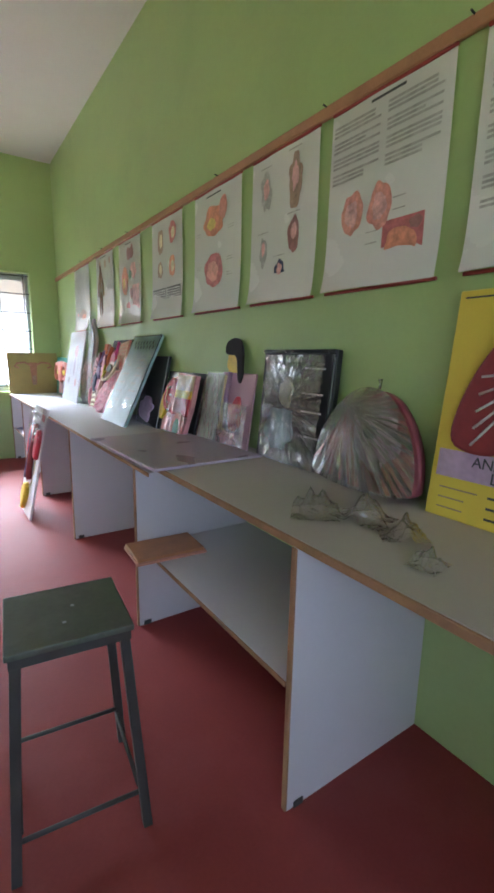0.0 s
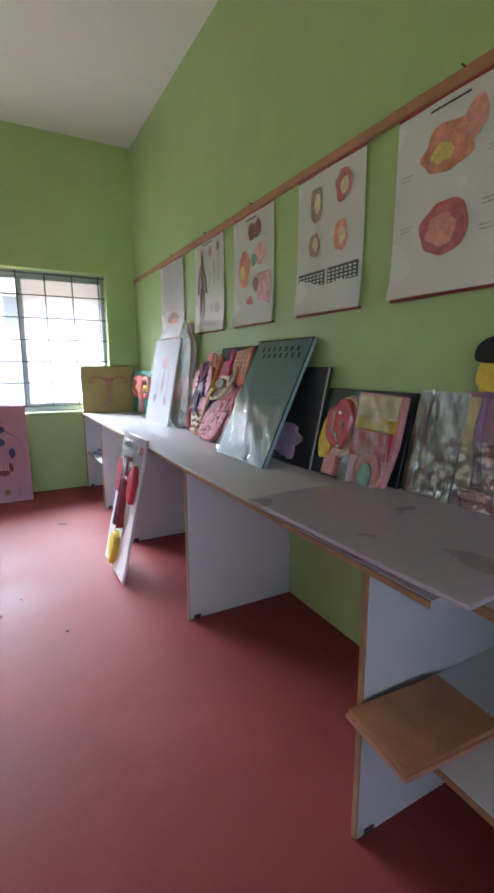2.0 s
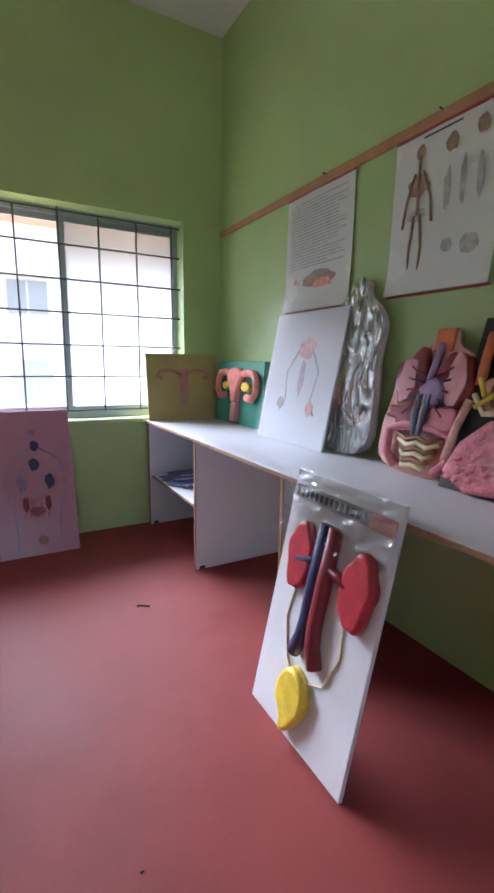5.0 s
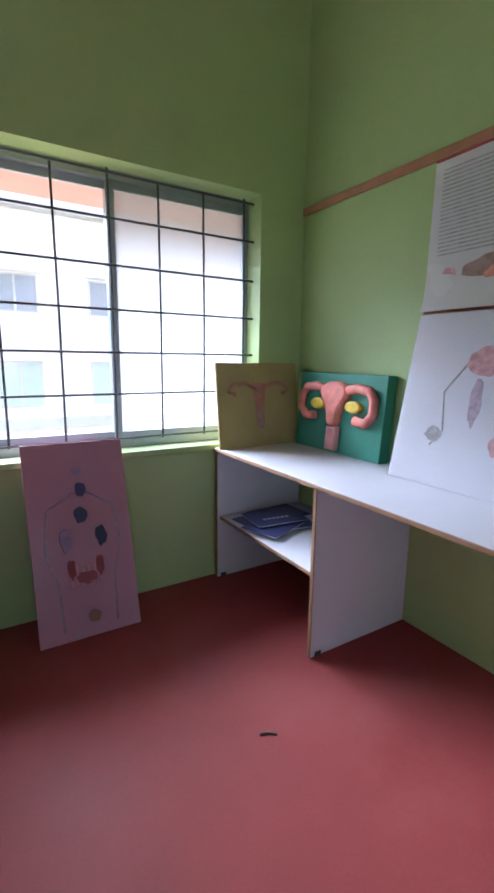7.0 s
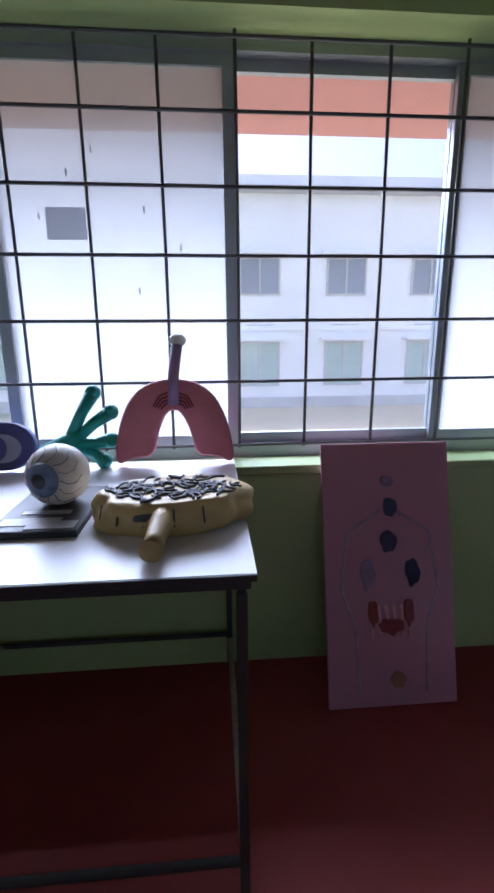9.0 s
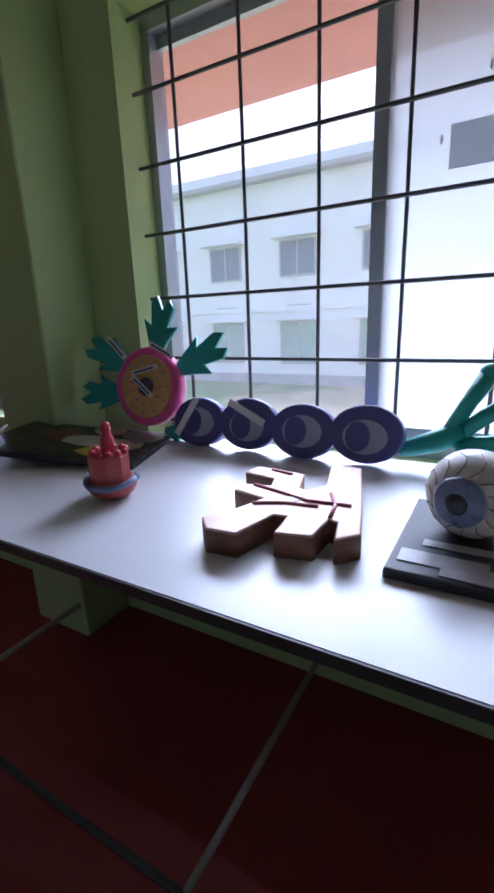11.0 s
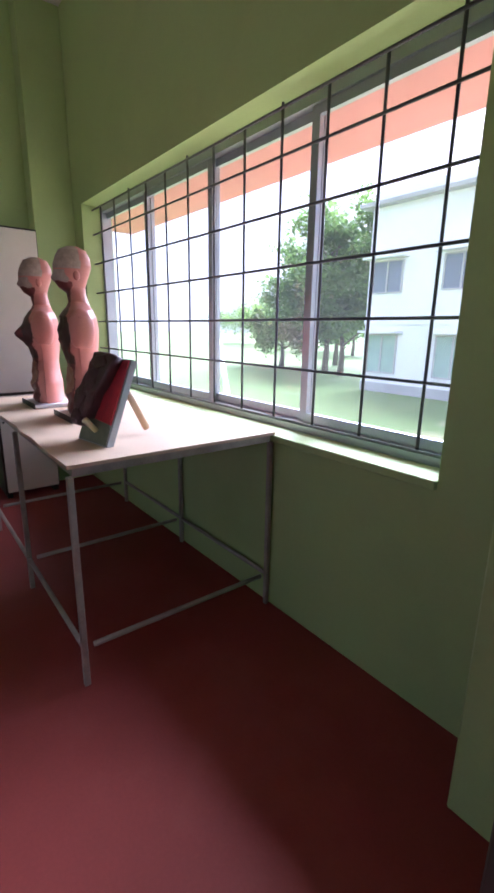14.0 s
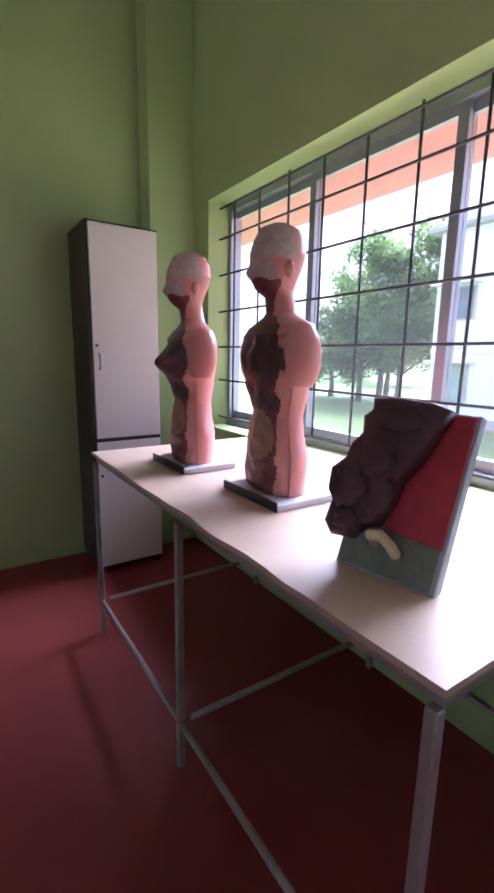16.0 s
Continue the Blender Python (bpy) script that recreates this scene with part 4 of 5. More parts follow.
relief(b, "red_band", rect(-0.1, 0.14, 0.11, 0.25), "red", 0.03, 0.042, 0.004)
relief(b, "arch", ellipse(0.02, 0.08, 0.07, 0.085, 36), "salmon", 0.03, 0.046, 0.006)
relief(b, "arch_core", ellipse(0.02, 0.06, 0.038, 0.06, 36), "green", 0.046, 0.05, 0.002)
wrap(b, 0.25, 0.41, 0.055, "tight_film", 0.006, 2, 0.86, 5.0)
b = board("wrapped_sheet", leaning(1.235, 2.165, 0.86, 180, 11), 0.2, 0.425, 0.01, mat("grey_green_card", (0.42, 0.46, 0.45), 0.5, 0.1, 6, 0.05), "narrow grey sheet wrapped in shiny plastic")
wrap(b, 0.205, 0.43, 0.01, "silvery_film", 0.008, 4, 0.55, 6.0)
b = board("kidney_sheet", leaning(1.265, 1.93, 0.86, 180, 8), 0.33, 0.43, 0.012, mat("lilac_pink_card", (0.5, 0.28, 0.36), 0.55, 0.08, 6, 0.05), "lilac-pink board with a red kidney under plastic")
relief(b, "kidney", ellipse(0.02, 0.2, 0.06, 0.09, 36, 0.3, 2), "red", 0, 0.02, 0.008)
relief(b, "flower", ellipse(-0.03, 0.06, 0.07, 0.05, 36, 0.6, 4), "pink", 0, 0.02, 0.006)
relief(b, "panel_strip", rect(-0.15, 0.1, -0.08, 0.41), "cream", 0, 0.006, 0.002)
part("strip", bm_tube([(-0.07, 0.43, 0.01), (-0.08, 0.28, 0.014), (-0.05, 0.12, 0.016)], 0.014, 7), paint("violet"), b, "violet cord")
film = wrap(b, 0.33, 0.26, 0.03, "silvery_film", 0.012, 6, 0.5, 9.0)
b = thing("head_cutout", leaning(1.325, 1.985, 1.03, 180, 1), "flat cutout head with black hair and a yellow face", "cutout")
part("panel", bm_prism(rounded([(-0.05, 0), (0.05, 0), (0.06, 0.2), (0.06, 0.4), (-0.05, 0.42), (-0.062, 0.34), (-0.078, 0.29), (-0.058, 0.27), (-0.055, 0.22)], 1), -0.006, 0.004, 0.002), paint("yellow"), b)
part("hair", bm_prism(rounded([(-0.085, 0.36), (-0.07, 0.42), (0.0, 0.445), (0.075, 0.435), (0.105, 0.37), (0.1, 0.2), (0.05, 0.2), (0.045, 0.3), (0.03, 0.35), (-0.04, 0.35)], 2), 0.004, 0.014, 0.003), mat("black_felt", (0.018, 0.016, 0.016), 0.85, 0.2, 20, 0.4), b, "black felt hair")

# black framed board in film
b = board("framed_black_board", leaning(1.275, 1.435, 0.884, 180, 5), 0.5, 0.525, 0.03, BLACK, "black framed board under shiny crinkled plastic")
part("frame", joined(bm_box((-0.25, 0.507, 0.0005), (0.25, 0.525, 0.012), 0.003), bm_box((0.232, 0, 0.0005), (0.25, 0.507, 0.012), 0.003)), mat("black_gloss_frame", (0.02, 0.02, 0.025), 0.25, 0.1, 10, 0.02), b)
relief(b, "figure", ellipse(-0.05, 0.33, 0.045, 0.07, 36, 0.4, 3), "cream", 0, 0.012, 0.004)
relief(b, "figure", ellipse(-0.08, 0.16, 0.1, 0.1, 36, 0.4, 5), "paleblue", 0, 0.008, 0.003)
for k, y in enumerate((0.44, 0.33, 0.25, 0.14)):
    part("label_strip", bm_box((0.06, y, 0.001), (0.19, y + 0.008, 0.003)), paint("white"), b)
part("title_strip", bm_box((-0.06, 0.47, 0.001), (0.03, 0.49, 0.003)), paint("grey"), b)
wrap_mat("silvery_streak_film", 0.66, 6.0, star=(-0.06, 0.27), depth=0.11)
wrap(b, 0.4, 0.5, 0.022, "silvery_streak_film", 0.012, 9)

# lung model in a bag
b = thing("bagged_lung_model", leaning(1.27, 0.96, 0.884, 180, 8), "dark red lung model in a clear plastic bag", "model")
lungs = [(-0.23, 0.0), (0.23, 0.0), (0.235, 0.1), (0.2, 0.22), (0.12, 0.33), (0.04, 0.375), (-0.04, 0.375), (-0.12, 0.33), (-0.2, 0.22), (-0.235, 0.1)]
part("panel", bm_prism(rounded(lungs, 2), -0.02, 0.012, 0.008), mat("maroon_clay", (0.28, 0.06, 0.08), 0.5, 0.2, 8, 0.15), b)
relief(b, "heart", ellipse(0.03, 0.2, 0.1, 0.12, 36, 0.3, 4), "lilac", 0.012, 0.04, 0.015)
relief(b, "mouth", ellipse(0.02, 0.22, 0.03, 0.025, 36), "navy", 0.04, 0.05, 0.004)
bag = bm_prism([(x * 1.04, y * 1.02) for x, y in rounded(lungs, 2)], 0.055, 0.06, 0.003)
part("plastic_bag", bag, wrap_mat("clear_bag_film", 0.9, 5.0, star=(-0.1, 0.3), depth=0.05, slant=1.0), b, "clear crinkled plastic bag")
part("bag_knot", bm_tube([(0, 0.37, 0.01), (0.005, 0.4, 0.012), (0, 0.415, 0.01)], 0.008, 6, [1, 0.6, 1.2]), wrap_mat("clear_bag_film", 0.9, 5.0, star=(-0.1, 0.3), depth=0.05, slant=1.0), b)

# yellow board with lettering
b = board("yellow_chart_board", leaning(1.25, 0.365, 0.884, 180, 6.5), 0.64, 0.70, 0.02, mat("yellow_card", (0.72, 0.56, 0.07), 0.5, 0.06, 5, 0.05), "yellow chart board with a red lung and lettering")
relief(b, "lung", [(-0.27, 0.24), (-0.255, 0.36), (-0.2, 0.5), (-0.12, 0.6), (-0.06, 0.62), (-0.03, 0.5), (-0.04, 0.32), (-0.1, 0.22), (-0.2, 0.21)], "dred", 0, 0.03, 0.012)
for k in range(5):
    part("airway", bm_tube([(-0.05, 0.5, 0.03), (-0.12, 0.45 - 0.03 * k, 0.034), (-0.19, 0.44 - 0.05 * k, 0.032)], 0.004, 5), paint("white"), b)
part("title_label", bm_box((-0.30, 0.13, 0.0), (0.05, 0.215, 0.003)), paint("lilac"), b, "lilac paper label")


def lettering(text, x, y, size, root, z):
    cu = bpy.data.curves.new("lettering", "FONT")
    cu.body, cu.size, cu.extrude = text, size, 0.0006
    tmp = new("lettering_curve", cu)
    bpy.context.view_layer.update()
    me = bpy.data.meshes.new_from_object(tmp)
    bpy.data.objects.remove(tmp)
    me.materials.append(ink("ink"))
    ob = new("lettering", me)
    ob.parent = root
    ob.matrix_basis = Matrix.Translation((x, y, z))


lettering("ANAT", -0.19, 0.175, 0.045, b, 0.004)
lettering("LU", -0.13, 0.135, 0.05, b, 0.004)
bars(b, 0.64, 0.7, -0.44, -0.25, 0.14, 3, 0.045, "brown", 0.004, 3, 0.001)
bars(b, 0.64, 0.7, -0.2, -0.1, 0.14, 3, 0.045, "ink", 0.007, 4, 0.001)
part("border", joined(bm_box((-0.3, 0.675, 0.0005), (0.3, 0.68, 0.0015)),), ink("ink"), b)

# film scraps and flat sheet
def scrap(x, y, z, s, seed):
    t = thing("plastic_scrap", pose(x, y, z, 0, 0, seed * 47), "crumpled clear plastic bag lying on the worktop", "plastic bag", "plastic scraps")
    bm = moved(bm_sheet(2.4 * s, 2.0 * s, 18, 16, lambda u, v: 0.004 + 1.5 * s * max(0, 1 - 2.6 * abs(u - 0.45) - 1.3 * abs(v - 0.5)) * (0.7 + 0.6 * noise.noise(Vector((u * 6, v * 5, seed)))) + 0.18 * s * abs(noise.noise(Vector((u * 9, v * 9, seed * 2.0))))), Matrix.Translation((0, -s, 0)))
    part("film", bm, wrap_mat("scrap_film", 0.72, 9.0, (2, 2, 2)), t)


scrap(0.93, 0.86, 0.884, 0.075, 1)
scrap(1.02, 0.74, 0.884, 0.07, 2)
scrap(1.0, 0.58, 0.884, 0.055, 3)
scrap(0.9, 0.43, 0.884, 0.04, 4)
sheet = thing("flat_board", pose(0.95, 2.04, 0.887, 0, 0, 2), "purple-grey board in plastic lying across the worktops", "board")
part("panel", bm_box((-0.285, -0.45, 0), (0.285, 0.42, 0.012), 0.003), mat("violet_grey_card", (0.52, 0.46, 0.58), 0.3, 0.12, 4, 0.05), sheet)
f = bm_sheet(0.56, 0.86, 30, 40, lambda u, v: 0.016 + 0.003 * noise.noise(Vector((u * 8, v * 11, 3))))
part("plastic_wrap", moved(f, Matrix.Translation((0, -0.445, 0))), wrap_mat("flat_film", 0.7, 5.0), sheet, "clear film cover")

# shelf contents
bk = thing("wooden_tile_stack", pose(0.80, 1.755, 0.44, 0, 0, -4), "reddish-brown wooden board lying on the shelf", "board")
part("lower_board", bm_box((-0.17, -0.11, 0), (0.17, 0.11, 0.014), 0.002), mat("salmon_board", (0.55, 0.27, 0.2), 0.6, 0.15, 8, 0.1), bk)
part("upper_board", bm_box((-0.165, -0.105, 0.0145), (0.16, 0.105, 0.03), 0.002), mat("brown_wood_board", (0.42, 0.2, 0.09), 0.45, 0.25, 12, 0.15), bk)
NAVYBOOK = mat("navy_booklet_cover", (0.045, 0.055, 0.16), 0.4, 0.15, 10, 0.03)
for k, (x, y, rot) in enumerate(((0.93, 6.2, 8), (0.99, 6.08, -14), (0.9, 6.05, 22), (1.02, 6.18, 3), (0.95, 6.12, -6))):
    q = thing("booklet", pose(x, y, 0.415 + 0.0095 * k, 0, 0, rot), "navy blue booklet lying in a loose pile", "booklet", "booklets on the shelf")
    part("page_block", bm_box((-0.165, -0.12, 0.001), (0.162, 0.12, 0.0075)), PAPER, q)
    part("cover", bm_box((-0.168, -0.123, 0.0076), (0.168, 0.123, 0.009)), NAVYBOOK, q)
    if k > 2:
        part("title_lettering", joined(*[bm_box((-0.09 + 0.03 * i, -0.04, 0.0091), (-0.07 + 0.03 * i, -0.015, 0.0095)) for i in range(6)]), ink("white"), q)

# ---- boards on the floor ----
b = board("kidney_model_board", leaning(0.475, 4.06, 0.0, 180, 12), 0.53, 0.94, 0.018, mat("white_gloss_board", (0.72, 0.72, 0.74), 0.35, 0.04, 5, 0.03), "white board with red modelled kidneys and yellow bladder")
for s, cy, off in ((-1, 0.64, 0.125), (1, 0.63, 0.17)):
    relief(b, "kidney", [(s * (off + x), cy + y) for x, y in ellipse(0, 0, 0.068, 0.125, 36, 0.2, 3)], "red", 0, 0.035, 0.014)
for s, c in ((-1, "navy"), (1, "dred")):
    part("vessel", bm_tube([(0.024 * s, 0.79, 0.015), (0.024 * s, 0.6, 0.02), (0.022 * s, 0.45, 0.02), (0.03 * s, 0.38, 0.02), (0.06 * s, 0.31, 0.015)], 0.027, 8), paint(c), b)
    part("vessel_branch", bm_tube([(0.02 * s, 0.66, 0.02), (0.13 * s, 0.63, 0.02)], 0.018, 7), paint(c), b)
    part("ureter", bm_tube([(0.13 * s, 0.52, 0.004), (0.15 * s, 0.4, 0.004), (0.1 * s, 0.27, 0.004), (0.02 * s - 0.03, 0.22, 0.01)], 0.004, 5), paint("cream"), b)
relief(b, "bladder", [(-0.085, 0.22), (-0.03, 0.275), (0.05, 0.24), (0.065, 0.15), (0.025, 0.08), (-0.015, 0.03), (-0.045, 0.03), (-0.045, 0.08), (-0.1, 0.13)], "yellow", 0, 0.04, 0.014)
part("header_strip", bm_box((-0.25, 0.835, 0.0), (0.25, 0.885, 0.003)), paint("grey"), b, "strip with illegible lettering")
part("header_lettering", joined(*[bm_box((-0.24 + 0.027 * k, 0.845, 0.0031), (-0.223 + 0.027 * k, 0.875, 0.004)) for k in range(14)]), ink("ink"), b)
part("header_end", bm_box((0.15, 0.833, 0.004), (0.25, 0.887, 0.006)), paint("pink"), b)
wrap(b, 0.535, 0.25, 0.03, "header_film", 0.012, 12, 0.8, 7.0, 0.70)
b = board("pink_body_board", leaning(-0.14, 6.15, 0.0, -90, 15), 0.5, 1.0, 0.012, mat("dusty_pink_board", (0.50, 0.24, 0.32), 0.45, 0.1, 4, 0.05, stain=(0.42, 0.2, 0.3)), "dusty pink board with faded dark patches under plastic")
for x, y, rx, ry, c in ((0.0, 0.85, 0.025, 0.02, "violet"), (0.01, 0.75, 0.03, 0.035, "navy"), (0.0, 0.62, 0.035, 0.04, "navy"), (-0.085, 0.5, 0.03, 0.055, "violet"), (0.09, 0.5, 0.03, 0.05, "navy"), (0.02, 0.1, 0.03, 0.03, "brown"),
                        (-0.07, 0.35, 0.02, 0.05, "dred"), (0.07, 0.35, 0.02, 0.05, "dred"), (0.0, 0.3, 0.05, 0.03, "dred")):
    relief(b, "patch", ellipse(x, y, rx, ry, 36, 0.3, y), c, 0, 0.008, 0.003)
for s in (-1, 1):
    part("outline", moved(thick_curve([(0.03 * s, 0.74), (0.16 * s, 0.66), (0.19 * s, 0.45), (0.14 * s, 0.3), (0.13 * s, 0.05)], 0.005, 0.4), Matrix.Translation((0, 0, 0.001))), ink("violet"), b)
for k in range(6):
    part("rib", moved(thick_curve([(-0.08 + 0.03 * k, 0.26), (-0.07 + 0.028 * k, 0.32), (-0.08 + 0.03 * k, 0.38)], 0.006, 0.6), Matrix.Translation((0, 0, 0.004))), paint("pink"), b)
wrap(b, 0.5, 0.72, 0.014, "faint_film", 0.0012, 15, 0.86, 5.0)

# ---- stool ----
st = thing("stool", pose(0.207, 1.095, 0, 0, 0, -6), "square stool with a worn dark green top and steel legs", "stool")
part("seat", bm_box((-0.158, -0.152, 0.632), (0.158, 0.152, 0.65), 0.004, 2), mat("worn_green_plywood", (0.075, 0.09, 0.07), 0.5, 0.3, 5, 0.15, 70, stain=(0.16, 0.17, 0.15), stain_scale=6), st, "worn dark green top")
part("apron", joined(bm_box((-0.15, -0.145, 0.605), (0.15, -0.123, 0.631)), bm_box((-0.15, 0.123, 0.605), (0.15, 0.145, 0.631)), bm_box((-0.15, -0.122, 0.605), (-0.128, 0.122, 0.631)), bm_box((0.128, -0.122, 0.605), (0.15, 0.122, 0.631))), DARKSTEEL, st)
for sx in (-1, 1):
    for sy in (-1, 1):
        lg = part("leg", moved(bm_box((-0.013, -0.013, 0.0), (0.013, 0.013, 0.604), 0.002), Matrix(((1, 0, -0.065 * sx, 0.174 * sx), (0, 1, -0.065 * sy, 0.168 * sy), (0, 0, 1, 0), (0, 0, 0, 1)))), DARKSTEEL, st)
for a, b2, z in (((-0.155, -0.15), (0.155, -0.15), 0.105), ((-0.155, 0.15), (0.155, 0.15), 0.15), ((-0.155, -0.15), (-0.155, 0.15), 0.13), ((0.155, -0.15), (0.155, 0.15), 0.13)):
    part("stretcher", bm_tube([(*a, z), (*b2, z)], 0.007, 6), DARKSTEEL, st)
for x, y in ((0.02, 0.02), (-0.01, -0.06)):
    part("screw", bm_tube([(x, y, 0.649), (x, y, 0.652)], 0.005, 8), ALU, st, "bright screw head")

# ---- tables ----
def frame_table(name, x0, x1, y0, y1, z, legs_x, topmat, steel, label, rail_z, wavy=0.0, edge=None, inset=0.035, middle=()):
    t = thing(name, pose((x0 + x1) / 2, (y0 + y1) / 2, 0), label, "table")
    w, d = (x1 - x0) / 2, (y1 - y0) / 2
    bm = bm_box((-w, -d, z - 0.014), (w, d, z))
    bmesh.ops.subdivide_edges(bm, edges=[e for e in bm.edges if abs(e.verts[0].co.x - e.verts[1].co.x) > 0.1], cuts=24, use_grid_fill=True)
    for v in bm.verts:
        if v.co.y < -d + 0.01 and abs(v.co.x) < w - 0.01:
            v.co.y += wavy * noise.noise(Vector((v.co.x * 6, 1, 0)))
            v.co.z += 0.5 * wavy * noise.noise(Vector((v.co.x * 4, 7, 0)))
    part("tabletop", bm, topmat, t)
    a = 0.0115
    part("top_frame", joined(bm_box((-w + 0.01, -d + 0.02, z - 0.046), (w - 0.01, -d + 0.05, z - 0.0165)), bm_box((-w + 0.01, d - 0.05, z - 0.046), (w - 0.01, d - 0.02, z - 0.0165)),
                             bm_box((-w + 0.01, -d + 0.05, z - 0.046), (-w + 0.04, d - 0.05, z - 0.0165)), bm_box((w - 0.04, -d + 0.05, z - 0.046), (w - 0.01, d - 0.05, z - 0.0165))), steel, t)
    for lx in legs_x:
        x = lx - (x0 + x1) / 2
        for y in (-d + inset, d - inset):
            part("leg", bm_box((x - a, y - a, 0), (x + a, y + a, z - 0.0465), 0.003), steel, t)
        # cross rails are always the light steel: their highlights are put into the colour
        part("cross_rail", bm_tube([(x, -d + 0.05, rail_z), (x, d - 0.05, rail_z)], 0.011, 8), STEEL, t)
    for y in (-d + inset, d - inset):
        for xa, xb in zip(legs_x, legs_x[1:]):
            part("long_rail", bm_tube([(xa - (x0 + x1) / 2 + a, y, rail_z), (xb - (x0 + x1) / 2 - a, y, rail_z)], 0.011, 8), steel, t)
    for lx in middle:
        # lit look by the lighter steel here too
        part("cross_rail", bm_tube([(lx - (x0 + x1) / 2, -d + inset, rail_z), (lx - (x0 + x1) / 2, d - inset, rail_z)], 0.011, 8), STEEL, t)
    if edge:
        part("edge_strip", bm_box((-w, -d - 0.006, z - 0.016), (w, -d - 0.0008, z - 0.001), 0.001), edge, t, "dark edge strip")
    return t


frame_table("display_table", -2.722, -0.72, 5.56, 6.43, 0.912, (-2.708, -0.75), WHITETOP, DARKSTEEL, "white-topped table on a dark steel frame", 0.16, 0.0, DARKSTEEL, 0.012, (-1.665,))
frame_table("display_table", -5.925, -4.12, 5.49, 6.44, 0.915, (-5.9, -5.005, -4.14), TANTOP, STEEL, "tan plywood table on a grey steel tube frame", 0.17, 0.014, None, 0.012)

# ---- things on the white table ----
TZ = 0.912
q = thing("lung_model", leaning(-0.935, 6.37, TZ, -90, 4), "pink arch-shaped lung model with a dark windpipe", "model")
arch = [(-0.215, 0.0), (-0.205, 0.12), (-0.16, 0.24), (-0.09, 0.3), (0.0, 0.315), (0.09, 0.3), (0.16, 0.24), (0.205, 0.12), (0.215, 0.0), (0.15, 0.035), (0.075, 0.035), (0.06, 0.12), (0.03, 0.19), (0.0, 0.205), (-0.03, 0.19), (-0.06, 0.12), (-0.075, 0.035), (-0.15, 0.035)]
part("lung_body", bm_prism(rounded(arch, 2), -0.02, 0.02, 0.008), mat("dusty_rose_foam", (0.50, 0.16, 0.2), 0.6, 0.2, 7, 0.2), q)
part("windpipe", bm_tube([(0.0, 0.22, 0.028), (0.005, 0.33, 0.02), (0.02, 0.43, 0.01)], 0.02, 10), paint("violet"), q, "dark violet tube")
part("cap", bm_ball((0.022, 0.445, 0.008), (0.03, 0.022, 0.025), 3, 0.25, 3), paint("white"), q, "white crumpled cap")
for k in range(4):
    part("ring", bm_tube([(0.045 * math.cos(a) * (1 + 0.2 * k), 0.2 + (0.03 + 0.014 * k) * math.sin(a), 0.022) for a in (0.2, 0.8, 1.57, 2.3, 2.9)], 0.004, 5), paint("dred"), q)

q = thing("brain_model", pose(-0.9, 5.86, TZ, 0, 0, 8), "yellowish brain model with black painted folds", "model")
BRAIN = mat("ochre_painted_clay", (0.58, 0.43, 0.17), 0.45, 0.2, 10, 0.2)
bm = bm_ball((0, 0, 0), (0.2, 0.125, 0.07), 5, 0.14, 2.2)
for v in bm.verts:
    v.co.z = 0.036 + max(-0.036, min(0.045, v.co.z * 1.3)) + 0.0025 * noise.noise(v.co * 26)
part("brain", bm, BRAIN, q)
rng = random.Random(4)
for k in range(80):
    x, y, a = -0.17 + 0.34 * ((k * 0.618) % 1), -0.1 + 0.2 * ((k * 0.382 + k * k * 0.017) % 1), rng.uniform(0, 6.3)
    bend, pts = rng.choice((-1, 1)) * rng.uniform(0.3, 0.7), []
    for s in range(8):
        if (x / 0.178) ** 2 + (y / 0.108) ** 2 > 1:
            break
        pts.append((x, y, 0.084))
        a += bend if s < 4 else -bend
        x, y = x + 0.011 * math.cos(a), y + 0.011 * math.sin(a)
    if len(pts) > 3:
        part("fold_line", bm_tube(pts, 0.0033, 4), ink("ink"), q)
for k in range(6):
    a = -2.7 + 0.36 * k
    part("side_line", bm_tube([(0.19 * math.cos(a), 0.12 * math.sin(a), 0.07), (0.2 * math.cos(a), 0.128 * math.sin(a), 0.03)], 0.003, 4), ink("ink"), q)
part("stem", bm_tube([(-0.03, -0.07, 0.05), (-0.04, -0.14, 0.045), (-0.055, -0.19, 0.03), (-0.065, -0.235, 0.026)], 0.026, 12, [1.15, 1.0, 0.85, 1.0]), mat("ochre_black_clay", (0.5, 0.36, 0.12), 0.5, 0.2, 10, 0.5, stain=(0.06, 0.05, 0.03), stain_scale=16), q, "ochre brain stem with black streaks")
# solid black lump that stands for the shade under the brain's front
part("hollow", bm_ball((-0.05, -0.108, 0.052), (0.05, 0.022, 0.014), 3, 0.3, 3), ink("ink"), q, "black lump as the shade of a hollow over the stem")

q = thing("eye_model", pose(-1.225, 5.93, TZ, 0, 0, 0), "white eyeball model on a black base", "model")
part("base", bm_prism([(-0.105, -0.165), (0.105, -0.165), (0.105, 0.17), (-0.105, 0.17)], 0, 0.018, 0.004), BLACK, q, "black base board")
part("label_plate", joined(bm_box((-0.09, -0.13, 0.0185), (0.05, -0.085, 0.02)), bm_box((-0.02, -0.155, 0.0185), (0.095, -0.11, 0.0205)), bm_box((-0.06, -0.06, 0.0185), (0.06, -0.035, 0.02))), paint("grey"), q, "worn paper labels")
part("eyeball", bm_ball((0.01, 0.03, 0.098), 0.082, 5, 0.01), mat("off_white_clay", (0.68, 0.64, 0.6), 0.4, 0.1, 14, 0.1), q)
ax = Vector((-0.25, -0.95, 0.06)).normalized()
rot = ax.to_track_quat("Z", "Y").to_matrix().to_4x4()
cap = Matrix.Translation(Vector((0.01, 0.03, 0.098)) + ax * 0.07) @ rot
